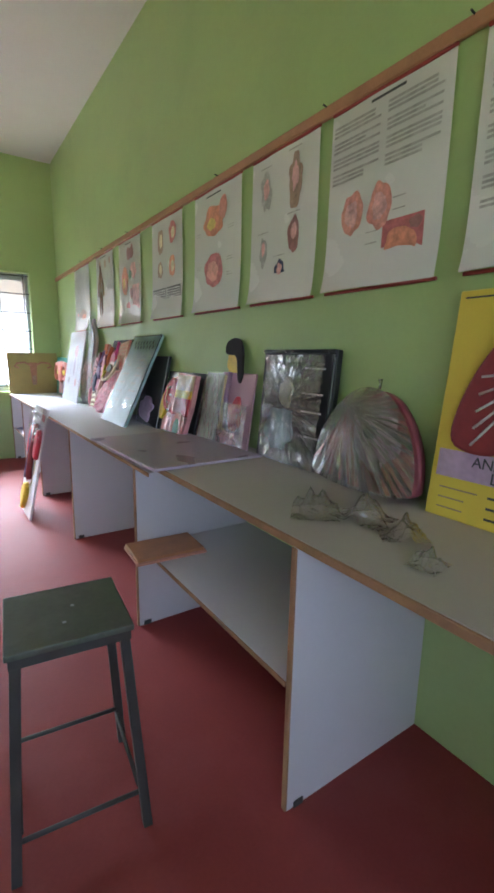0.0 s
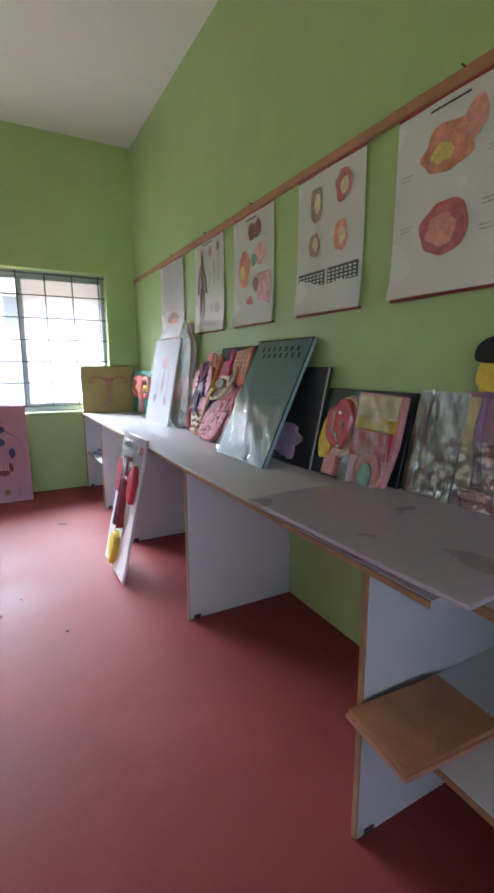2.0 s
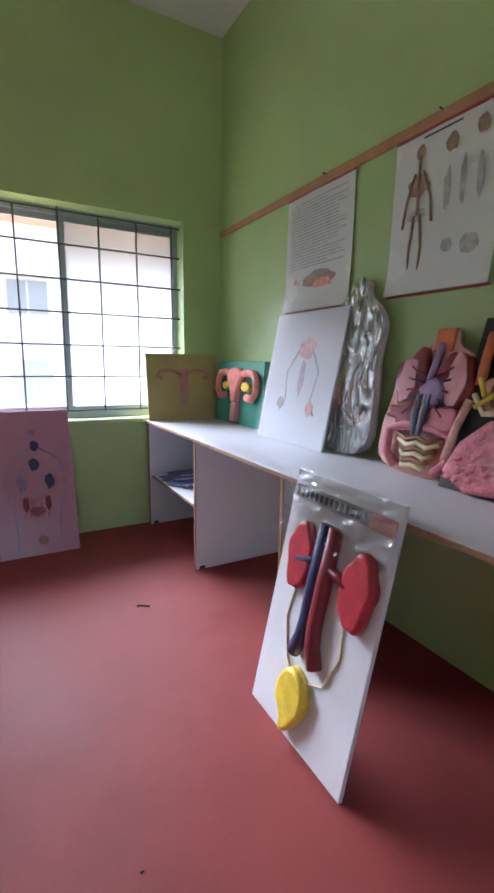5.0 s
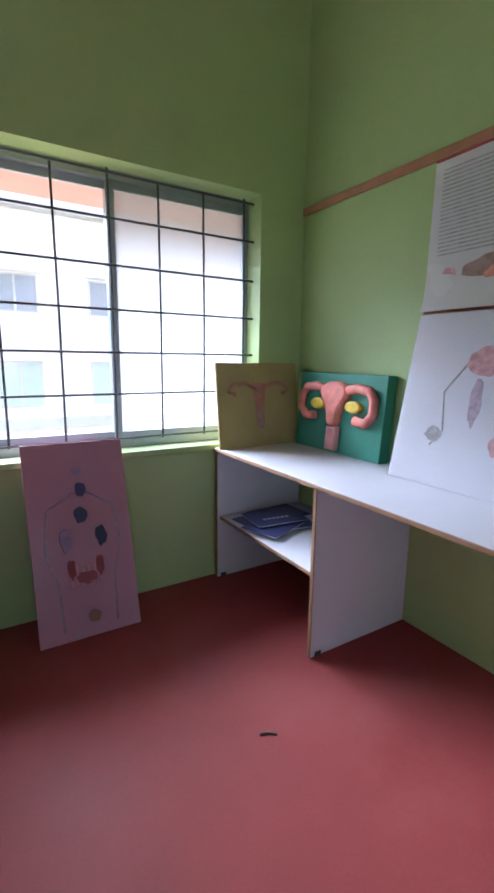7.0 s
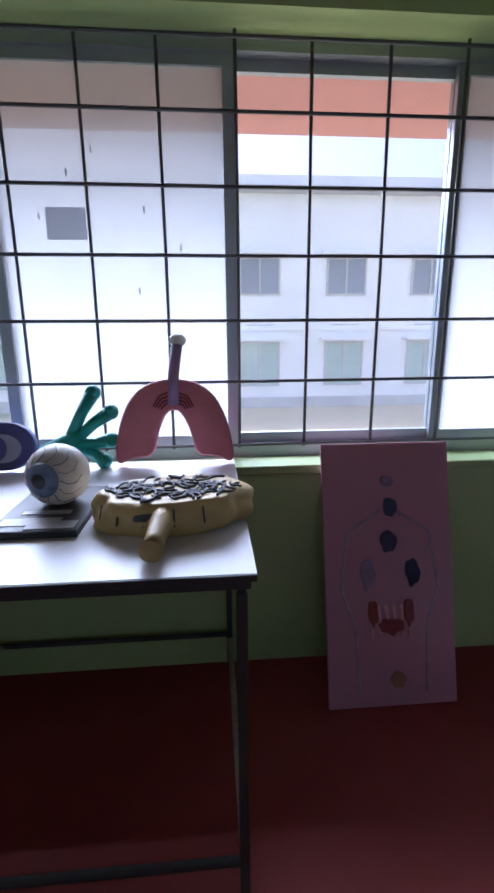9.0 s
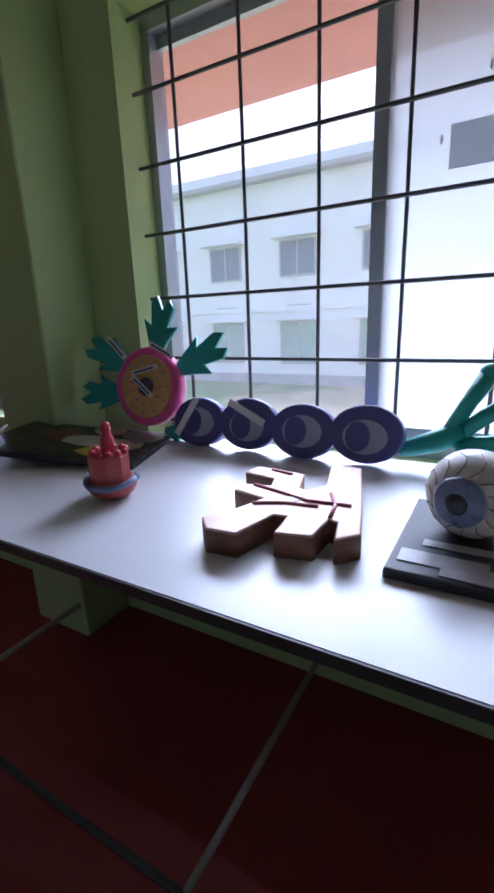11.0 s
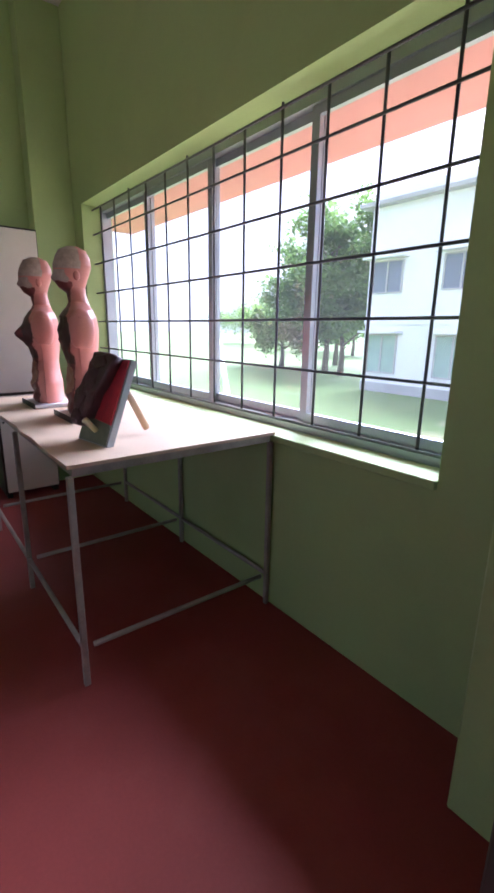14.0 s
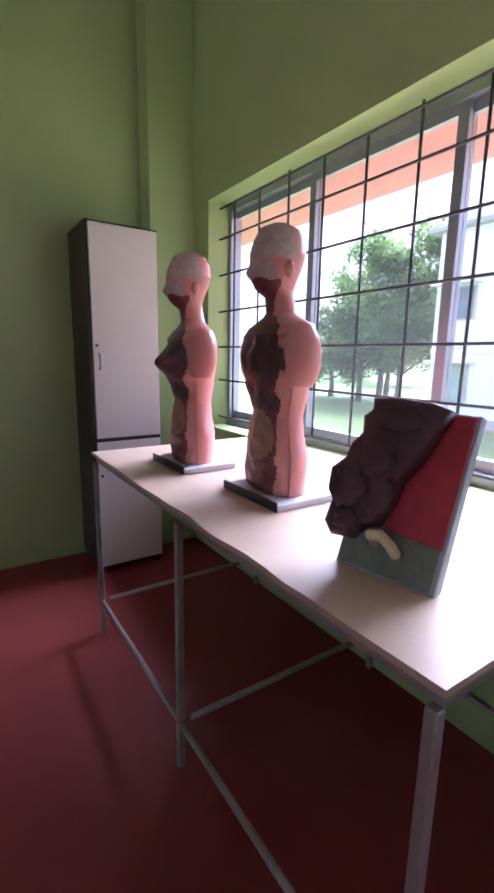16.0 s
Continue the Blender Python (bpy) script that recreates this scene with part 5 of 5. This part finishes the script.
part("iris", moved(bm_ball((0, 0, 0), (0.046, 0.046, 0.018), 3), cap), mat("grey_blue_iris", (0.2, 0.24, 0.38), 0.3, 0.3, 40, 0.1), q, "grey-blue iris")
part("pupil", moved(bm_ball((0, 0, 0.011), (0.022, 0.022, 0.011), 3), cap), ink("ink"), q)
for k in range(14):
    a = k * 0.449
    part("vein", bm_tube([Vector((0.01, 0.03, 0.098)) + 0.0828 * (ax * math.cos(th) + (rot.to_3x3() @ Vector((math.cos(a + 0.2 * math.sin(th * 5)), math.sin(a + 0.2 * math.sin(th * 5)), 0))) * math.sin(th)).normalized() for th in (0.62, 0.85, 1.1, 1.35)], 0.0011, 4), ink("dred" if k % 2 else "navy"), q)

q = thing("vessel_model", pose(-1.55, 5.945, TZ, 0, 0, 0), "thick peach wooden vessel cutout with red lines", "model")
vs = [(-0.13, -0.2), (-0.095, -0.24), (-0.03, -0.235), (-0.005, -0.13), (0.02, -0.125), (0.028, -0.2), (0.098, -0.185), (0.1, -0.105), (0.118, -0.11), (0.135, -0.18), (0.172, -0.14), (0.14, -0.02), (0.07, 0.216), (-0.012, 0.228),
      (0.03, 0.07), (0.005, 0.02), (-0.02, 0.03), (-0.045, 0.12), (-0.18, 0.13), (-0.187, 0.075), (-0.1, 0.06), (-0.085, 0.015), (-0.15, 0.0), (-0.148, -0.045), (-0.065, -0.06), (-0.09, -0.13)]
vessel = part("body", bm_prism(vs, 0, 0.05, 0.004), mat("peach_wood", (0.70, 0.44, 0.34), 0.45, 0.12, 9, 0.1), q)
# side faces: scorched brown wood, with the shade between the prongs in the colour
vessel.data.materials.append(mat("scorched_shaded_wood", (0.2, 0.085, 0.045), 0.5, 0.4, 12, 0.2, stain=(0.42, 0.24, 0.16), stain_scale=14))
for f in vessel.data.polygons:
    f.material_index = 1 if abs(f.normal.z) < 0.3 else 0
# nothing is cut here: a black patch gives the shade of the slot
part("slot_shade", bm_prism(ellipse(0.0, -0.03, 0.014, 0.03, 14), 0.0503, 0.0515), ink("ink"), q, "flat black patch as the shade in a slot")
for pts in ([(-0.12, 0.0), (-0.04, -0.02), (0.03, -0.04), (0.12, -0.03)], [(-0.07, -0.1), (-0.01, -0.07), (0.06, -0.06)], [(0.1, -0.1), (0.09, -0.04), (0.06, 0.02)], [(-0.13, 0.115), (-0.07, 0.1)]):
    part("red_line", bm_tube([(x, y, 0.0505) for x, y in pts], 0.005, 5), ink("red"), q)

q = thing("bead_chain_model", leaning(-1.82, 6.33, TZ, -90, 12), "row of four dark blue discs with pale patches", "model")
for k in range(4):
    cx = -0.285 + 0.195 * k
    d = part("disc", bm_prism(ellipse(cx, 0.085 + 0.008 * (k % 2), 0.108, 0.085, 26), -0.015, 0.02, 0.008), mat("navy_blue_foam", (0.07, 0.07, 0.22), 0.55, 0.15, 8, 0.15), q)
    part("patch", bm_prism(ellipse(cx, 0.085, 0.065, 0.05, 36), 0.02, 0.023, 0.001), mat("grey_blue_patch", (0.33, 0.34, 0.46), 0.5, 0.1), d)
    part("patch_core", bm_prism(ellipse(cx - 0.02, 0.085, 0.036, 0.044, 36), 0.0232, 0.025), mat("navy_blue_foam", (0.07, 0.07, 0.22)), d)
for x, y, a in ((-0.33, 0.1, 60), (-0.09, 0.13, -25)):
    part("paper_label", moved(bm_box((-0.075, -0.012, 0.026), (0.075, 0.012, 0.030)), pose(x, y, 0, 0, 0, a)), PAPER, q, "white paper strip")

q = thing("coral_model", leaning(-1.31, 6.36, TZ, -90, 10), "teal green branching foam shape", "model")
TEAL = mat("teal_green_foam", (0.02, 0.30, 0.25), 0.45, 0.2, 8, 0.15)
part("stem", bm_tube([(-0.12, 0.05, 0), (-0.02, 0.085, 0), (0.04, 0.12, 0)], 0.032, 10, [0.7, 1, 0.9]), TEAL, q)
for pts in ([(0.0, 0.1, 0), (0.05, 0.2, 0.005), (0.09, 0.27, 0)], [(0.02, 0.1, 0), (0.09, 0.16, 0.01), (0.15, 0.2, 0)], [(0.03, 0.08, 0), (0.1, 0.09, 0), (0.15, 0.1, 0)], [(0.03, 0.08, 0), (0.09, 0.05, 0), (0.12, 0.025, 0)]):
    part("branch", bm_tube(pts, 0.026, 10, [0.8, 0.8, 1.05]), TEAL, q)
    part("tip", bm_ball(pts[-1], 0.028, 3), TEAL, q)

q = thing("flower_cell_model", leaning(-2.33, 6.32, TZ, -80, 10), "round orange disc with pink rim and teal leaves", "model")
part("rim", bm_prism(ellipse(0, 0.2, 0.135, 0.145, 32), -0.025, 0.02, 0.01), paint("magenta"), q, "magenta rim")
part("face", bm_prism(ellipse(0, 0.2, 0.105, 0.115, 36), 0.02, 0.026, 0.003), mat("ochre_orange_foam", (0.62, 0.34, 0.1), 0.5, 0.15, 8, 0.1), q, "orange face")
part("core", bm_prism(ellipse(0, 0.2, 0.032, 0.035, 36), 0.026, 0.034, 0.004), ink("ink"), q, "dark core")
for k in range(22):
    a = k * 0.5712
    r = 0.06 + 0.03 * (k % 2)
    part("dot", bm_prism(ellipse(r * math.cos(a), 0.2 + r * math.sin(a) * 1.05, 0.006, 0.006, 8), 0.026, 0.03), ink("brown"), q)


def leaf_shape(ang, x, y, s):
    pts = [(0, -0.02), (0.06, -0.045), (0.11, -0.07), (0.10, -0.03), (0.17, -0.045), (0.2, -0.02), (0.16, 0.0), (0.21, 0.03), (0.18, 0.05), (0.1, 0.035), (0.12, 0.07), (0.06, 0.045), (0, 0.02)]
    return moved(bm_prism([(px * s, py * s) for px, py in pts], -0.012, 0.006, 0.004), pose(x, y, -0.01, 0, 0, ang))


for ang, x, y, s in ((80, 0.02, 0.32, 1.0), (28, 0.11, 0.26, 1.05), (152, -0.1, 0.27, 1.0), (178, -0.12, 0.17, 0.95), (-8, 0.06, 0.04, 0.6)):
    part("leaf", leaf_shape(ang, x, y, s), TEAL, q, "teal leaf")
for x, y, a in ((0.0, 0.26, 14), (-0.01, 0.2, -40), (0.07, 0.33, -28), (-0.12, 0.34, -45)):
    part("paper_label", moved(bm_box((-0.055, -0.009, 0.036), (0.055, 0.009, 0.039)), pose(x, y, 0, 0, 0, a)), PAPER, q, "white paper strip")
    part("text_bar", moved(bm_box((-0.045, -0.004, 0.0391), (0.04, 0.003, 0.0396)), pose(x, y, 0, 0, 0, a)), ink("ink"), q)

q = thing("wrapped_black_board", pose(-2.46, 6.1, TZ + 0.004, 0, 5, 20), "black board with torn pictures in shiny plastic", "board")
part("panel", bm_box((-0.3, -0.19, 0.018), (0.28, 0.2, 0.036), 0.003), BLACK, q)
part("support", bm_box((0.12, -0.15, -0.02), (0.27, 0.16, 0.0178), 0.003), BLACK, q)
for k, (pts, c) in enumerate(((ellipse(-0.08, 0.06, 0.09, 0.07, 8, 0.6, 2), "dred"), (ellipse(0.05, 0.0, 0.1, 0.06, 7, 0.7, 3), "white"), (ellipse(0.16, -0.02, 0.08, 0.09, 7, 0.6, 5), "cream"), (ellipse(0.12, -0.1, 0.07, 0.05, 7, 0.5, 7), "yellow"),
                               (ellipse(0.2, 0.1, 0.08, 0.07, 8, 0.6, 8), "grey"), (ellipse(0.06, 0.12, 0.07, 0.05, 7, 0.6, 9), "skin"))):
    part("picture_scrap", bm_prism(pts, 0.0365 + 0.001 * k, 0.040 + 0.001 * k), paint(c), q)
f = bm_sheet(0.6, 0.42, 30, 24, lambda u, v: 0.052 + 0.012 * noise.noise(Vector((u * 7, v * 6, 5))))
part("plastic_wrap", moved(f, Matrix.Translation((-0.01, -0.205, 0))), wrap_mat("dark_board_film", 0.72, 6.0), q, "crinkled clear plastic")

q = thing("boat_ornament", pose(-2.03, 5.845, TZ, 0, 0, 20), "small red sculpted ornament with a blue boat-like base", "ornament")
REDCLAY = mat("red_painted_clay", (0.42, 0.07, 0.06), 0.45, 0.2, 18, 0.2)
bm = bm_ball((0, 0, 0.035), (0.062, 0.062, 0.04), 4)
for v in bm.verts:
    v.co.z = max(0.0, min(0.05, v.co.z))
part("hull", bm, REDCLAY, q)
part("blue_band", bm_tube([(0.063 * math.cos(a * 0.3142), 0.063 * math.sin(a * 0.3142), 0.05 - 0.012 * abs(math.sin(a * 0.3142))) for a in range(21)], 0.008, 7), mat("grey_blue_clay", (0.2, 0.24, 0.4), 0.5, 0.2, 15, 0.1), q, "grey-blue band")
part("crown", bm_prism(ellipse(0, 0, 0.054, 0.054, 10, 0.25, 2), 0.05, 0.115, 0.005), REDCLAY, q)
for k in range(11):
    a = k * 0.571
    part("bead", bm_ball((0.042 * math.cos(a), 0.042 * math.sin(a), 0.119), 0.0095, 2), paint("red"), q)
part("tower", bm_tube([(0, 0, 0.11), (0, 0, 0.15), (0, 0, 0.163), (0, 0, 0.18)], 0.017, 10, [1.1, 1, 0.6, 0.75]), paint("red"), q)
part("knob", bm_ball((0, 0, 0.183), 0.012, 2), paint("red"), q)

# ---- things on the tan table ----
def torso(m, female, label):
    k = 1.0
    rows = [(0.0, 0.0, 0.085, 0.135), (0.05, 0.0, 0.088, 0.14), (0.12, 0.0, 0.088, 0.142), (0.19, 0.0, 0.078, 0.12), (0.25, 0.0, 0.075, 0.112), (0.31, 0.0, 0.084, 0.125), (0.38, 0.005, 0.095, 0.145),
            (0.44, 0.005, 0.098, 0.165), (0.495, 0.0, 0.086, 0.185), (0.53, -0.005, 0.068, 0.165), (0.555, -0.01, 0.052, 0.095), (0.575, -0.012, 0.045, 0.054), (0.62, -0.004, 0.044, 0.047), (0.645, 0.014, 0.06, 0.046),
            (0.675, 0.018, 0.072, 0.055), (0.71, 0.012, 0.08, 0.061), (0.75, 0.006, 0.085, 0.065), (0.788, 0.002, 0.078, 0.06), (0.825, 0.0, 0.06, 0.046), (0.842, 0.0, 0.025, 0.02)]
    bm = bmesh.new()
    n = 96
    fine = []
    for (z, c, a, b), (z2, c2, a2, b2) in zip(rows, rows[1:]):
        for s in range(7):
            f = s / 7
            fine.append((z + (z2 - z) * f, c + (c2 - c) * f, a + (a2 - a) * f, b + (b2 - b) * f))
    fine.append(rows[-1])
    rings = []
    for z, c, a, b in fine:
        ring = []
        for i in range(n):
            th = 2 * math.pi * i / n
            x, y = a * 1.06 * math.cos(th), b * (1.12 if z < 0.56 else 1.0) * math.sin(th)
            if female and math.cos(th) > 0.2:
                for s in (-1, 1):
                    x += 0.05 * math.exp(-((z - 0.405) / 0.04) ** 2 - ((y - 0.075 * s) / 0.045) ** 2)
            if math.cos(th) > 0.25 and z < 0.5 and not (female and z > 0.33 and y > 0):
                x += 0.012 * noise.noise(Vector((x * 20, y * 22, z * 22))) - 0.012
            if 0.64 < z < 0.72 and abs(th if th < 3.2 else th - 2 * math.pi) < 0.25:
                x += 0.013 * math.exp(-((z - 0.69) / 0.015) ** 2)
            ring.append(bm.verts.new((c + x, y, z)))
        rings.append(ring)
    for a, b in zip(rings, rings[1:]):
        for i in range(n):
            bm.faces.new((a[i], a[(i + 1) % n], b[(i + 1) % n], b[i])).smooth = True
    bm.faces.new(rings[0][::-1])
    bm.faces.new(rings[-1])
    for s in (-1, 1):
        me = bpy.data.meshes.new("tmp")
        sh = bm_ball((0, 0.17 * s, 0.435), (0.06, 0.042, 0.105), 4)
        for v in sh.verts:
            v.co.z = max(0.35, v.co.z)
        sh.to_mesh(me)
        sh.free()
        bm.from_mesh(me)
        bpy.data.meshes.remove(me)
        me = bpy.data.meshes.new("tmp")
        ear = bm_ball((-0.005, 0.062 * s, 0.70), (0.016, 0.008, 0.026), 2)
        ear.to_mesh(me)
        ear.free()
        bm.from_mesh(me)
        bpy.data.meshes.remove(me)
    for f in bm.faces:
        c = f.calc_center_median()
        ang = math.atan2(c.y / 1.6, c.x)
        nz = noise.noise(c * 16)
        belly = ((c.z - 0.185) / 0.085) ** 2 + (ang / 0.95) ** 2
        if c.z > 0.725:
            f.material_index = 3 if abs(ang) < 2.2 and c.z > 0.735 else 0
        elif c.z > 0.56:
            f.material_index = 1 if abs(ang - 0.15) < 0.75 + 0.5 * nz and c.z < 0.665 + 0.02 * nz and c.x > 0.015 else (3 if c.z > 0.665 and abs(ang) < 0.9 + 0.6 * nz and c.x > 0.03 else 0)
        elif abs(ang) < 1.0 + 0.25 * nz and c.x > 0:
            f.material_index = 4 if belly < 1 else (2 if c.z > 0.27 and nz > -0.25 else 1)
        f.smooth = True
    bm.normal_update()
    moved(bm, Matrix.Diagonal((1, 1, 0.975, 1)))
    ob = part("anatomical_torso", bm, mat("skin_pink_plastic", (0.72, 0.29, 0.25), 0.42, 0.08, 6, 0.05))
    for mm in (mat("dark_red_organs", (0.2, 0.05, 0.05), 0.4, 0.4, 22, 0.3), mat("brown_organs", (0.09, 0.04, 0.04), 0.4, 0.4, 20, 0.3), mat("pale_brain", (0.5, 0.38, 0.33), 0.5, 0.25, 30, 0.4), mat("tan_gut", (0.42, 0.22, 0.15), 0.45, 0.3, 25, 0.4)):
        ob.data.materials.append(mm)
    ob.matrix_world = m
    tagged(ob, label, "torso model", "anatomy torsos")


for x, y, fem, lab in ((-4.965, 5.845, False, "pink plastic anatomy torso with dark red organs"), (-5.49, 5.80, True, "smaller pink female anatomy torso with dark red organs")):
    p = thing("torso_plinth", pose(x, y, 0.915), "white board plinth under an anatomy torso", "plinth", "torso plinths")
    part("base", bm_box((-0.15, -0.115, 0), (0.15, 0.115, 0.022), 0.003), mat("white_plinth_paint", (0.66, 0.66, 0.7), 0.5, 0.06, 8, 0.05), p)
    part("front_strip", bm_box((-0.15, -0.121, 0.0), (0.15, -0.1155, 0.03), 0.001), BLACK, p, "dark front strip")
    torso(pose(x - 0.035, y + 0.005, 0.937, 0, 0, 258), fem, lab)

q = thing("organ_plaque", leaning(-4.385, 5.672, 0.915, -80, 21.5), "grey plaque with a dark red modelled organ", "plaque")
part("panel", bm_prism([(-0.115, 0), (0.11, 0), (0.112, 0.365), (-0.105, 0.37), (-0.115, 0.2)], -0.03, 0, 0.004), mat("pale_grey_blue_paint", (0.42, 0.46, 0.5), 0.5, 0.08, 8, 0.05), q)
relief(q, "green_field", [(-0.11, 0.005), (0.1, 0.005), (0.1, 0.1), (-0.11, 0.12)], "olive", 0.0005, 0.003, 0.001, "grey-green painted foot", 0)
relief(q, "red_field", [(-0.02, 0.1), (0.103, 0.09), (0.107, 0.36), (0.05, 0.36), (0.0, 0.24)], "red", 0.001, 0.008, 0.003, "red painted field", 0)
MAROON = mat("dark_maroon_clay", (0.10, 0.045, 0.055), 0.45, 0.5, 9, 0.6, 40, stain=(0.2, 0.04, 0.05), stain_scale=9)
bm = bm_prism([(-0.165, 0.2), (-0.158, 0.15), (-0.14, 0.13), (-0.145, 0.08), (-0.12, 0.055), (-0.08, 0.06), (-0.06, 0.09), (-0.03, 0.1), (-0.005, 0.15), (0.0, 0.2), (0.03, 0.25), (0.05, 0.31), (0.07, 0.36),
               (0.03, 0.372), (-0.06, 0.378), (-0.105, 0.372), (-0.1, 0.34), (-0.118, 0.33), (-0.11, 0.29), (-0.13, 0.265), (-0.135, 0.23)], 0.001, 0.05, 0.014, 3)
part("organ", bm, MAROON, q, "dark maroon modelled organ")
for k, (x, y, rx, ry, h) in enumerate(((-0.1, 0.17, 0.045, 0.05, 0.02), (-0.06, 0.25, 0.05, 0.06, 0.018), (-0.03, 0.33, 0.06, 0.035, 0.016), (-0.09, 0.1, 0.035, 0.03, 0.018), (-0.03, 0.17, 0.03, 0.05, 0.014))):
    part("organ_lobe", bm_ball((x, y, 0.046), (rx, ry, h * 0.55), 3, 0.5, 3.5), MAROON, q)
part("vessel", bm_tube([(-0.03, 0.07, 0.01), (-0.025, 0.08, 0.045), (0.0, 0.085, 0.055), (0.02, 0.07, 0.04), (0.02, 0.055, 0.01)], 0.012, 8), paint("cream"), q, "cream vessel stub")
part("rear_prop", bm_tube([(0.0, 0.3, -0.032), (-0.005, 0.2, -0.155), (-0.01, 0.122, -0.25)], 0.016, 8), mat("tan_wood_prop", (0.5, 0.33, 0.2), 0.6, 0.2, 10, 0.1), q, "tan wooden prop")

# ---- cabinet ----
cb = thing("cabinet", pose(-6.49, 5.87, 0.0), "tall dark brown cabinet with plain cream-white doors", "cabinet")
DARKPLY = mat("dark_brown_laminate", (0.05, 0.035, 0.03), 0.45, 0.2, 7, 0.05)
part("body", bm_box((-0.405, -0.21, 0.04), (-0.02, 0.21, 2.085), 0.003), DARKPLY, cb)
DOORW = mat("cream_white_laminate", (0.72, 0.66, 0.60), 0.4, 0.04, 5, 0.03)
for z0, z1, hz in ((0.055, 0.845, 0.74), (0.87, 2.07, 1.32)):
    d = part("door", bm_box((-0.0195, -0.195, z0), (0.0, 0.2, z1), 0.002), DOORW, cb, "cream-white door")
    part("handle", bm_tube([(0.0, -0.165, hz - 0.045), (0.022, -0.165, hz - 0.035), (0.026, -0.165, hz), (0.022, -0.165, hz + 0.035), (0.0, -0.165, hz + 0.045)], 0.005, 7), STEEL, d, "small steel pull")
    part("lock", bm_tube([(0.0, -0.175, hz + (0.09 if z0 > 0.5 else -0.1)), (0.006, -0.175, hz + (0.09 if z0 > 0.5 else -0.1))], 0.009, 10), DARKSTEEL, d, "round dark lock")
for y in (-0.18, 0.18):
    part("foot", bm_box((-0.38, y - 0.02, 0), (-0.03, y + 0.02, 0.0398)), DARKPLY, cb)

# ---- floor marks ----
mk = thing("dead_twig", pose(0.279, 5.18, 0.0, 0, 0, -30), "short dark twig lying on the red floor", "twig")
part("stick", bm_tube([(-0.03, 0, 0.004), (0.0, 0.006, 0.004), (0.035, -0.002, 0.004)], 0.0045, 6), BARK, mk)
for x, y, r in ((0.1, 3.42, 0.009), (-0.21, 3.74, 0.012), (-0.1, 3.9, 0.006), (-3.1, 4.6, 0.008)):
    mk = thing("dirt_crumb", pose(x, y, 0.0), "small dark crumb of dirt on the floor", "dirt", "dirt on the floor")
    part("crumb", bm_ball((0, 0, r * 0.35), (r, r * 0.8, r * 0.4), 2, 0.5, 3), BARK, mk)
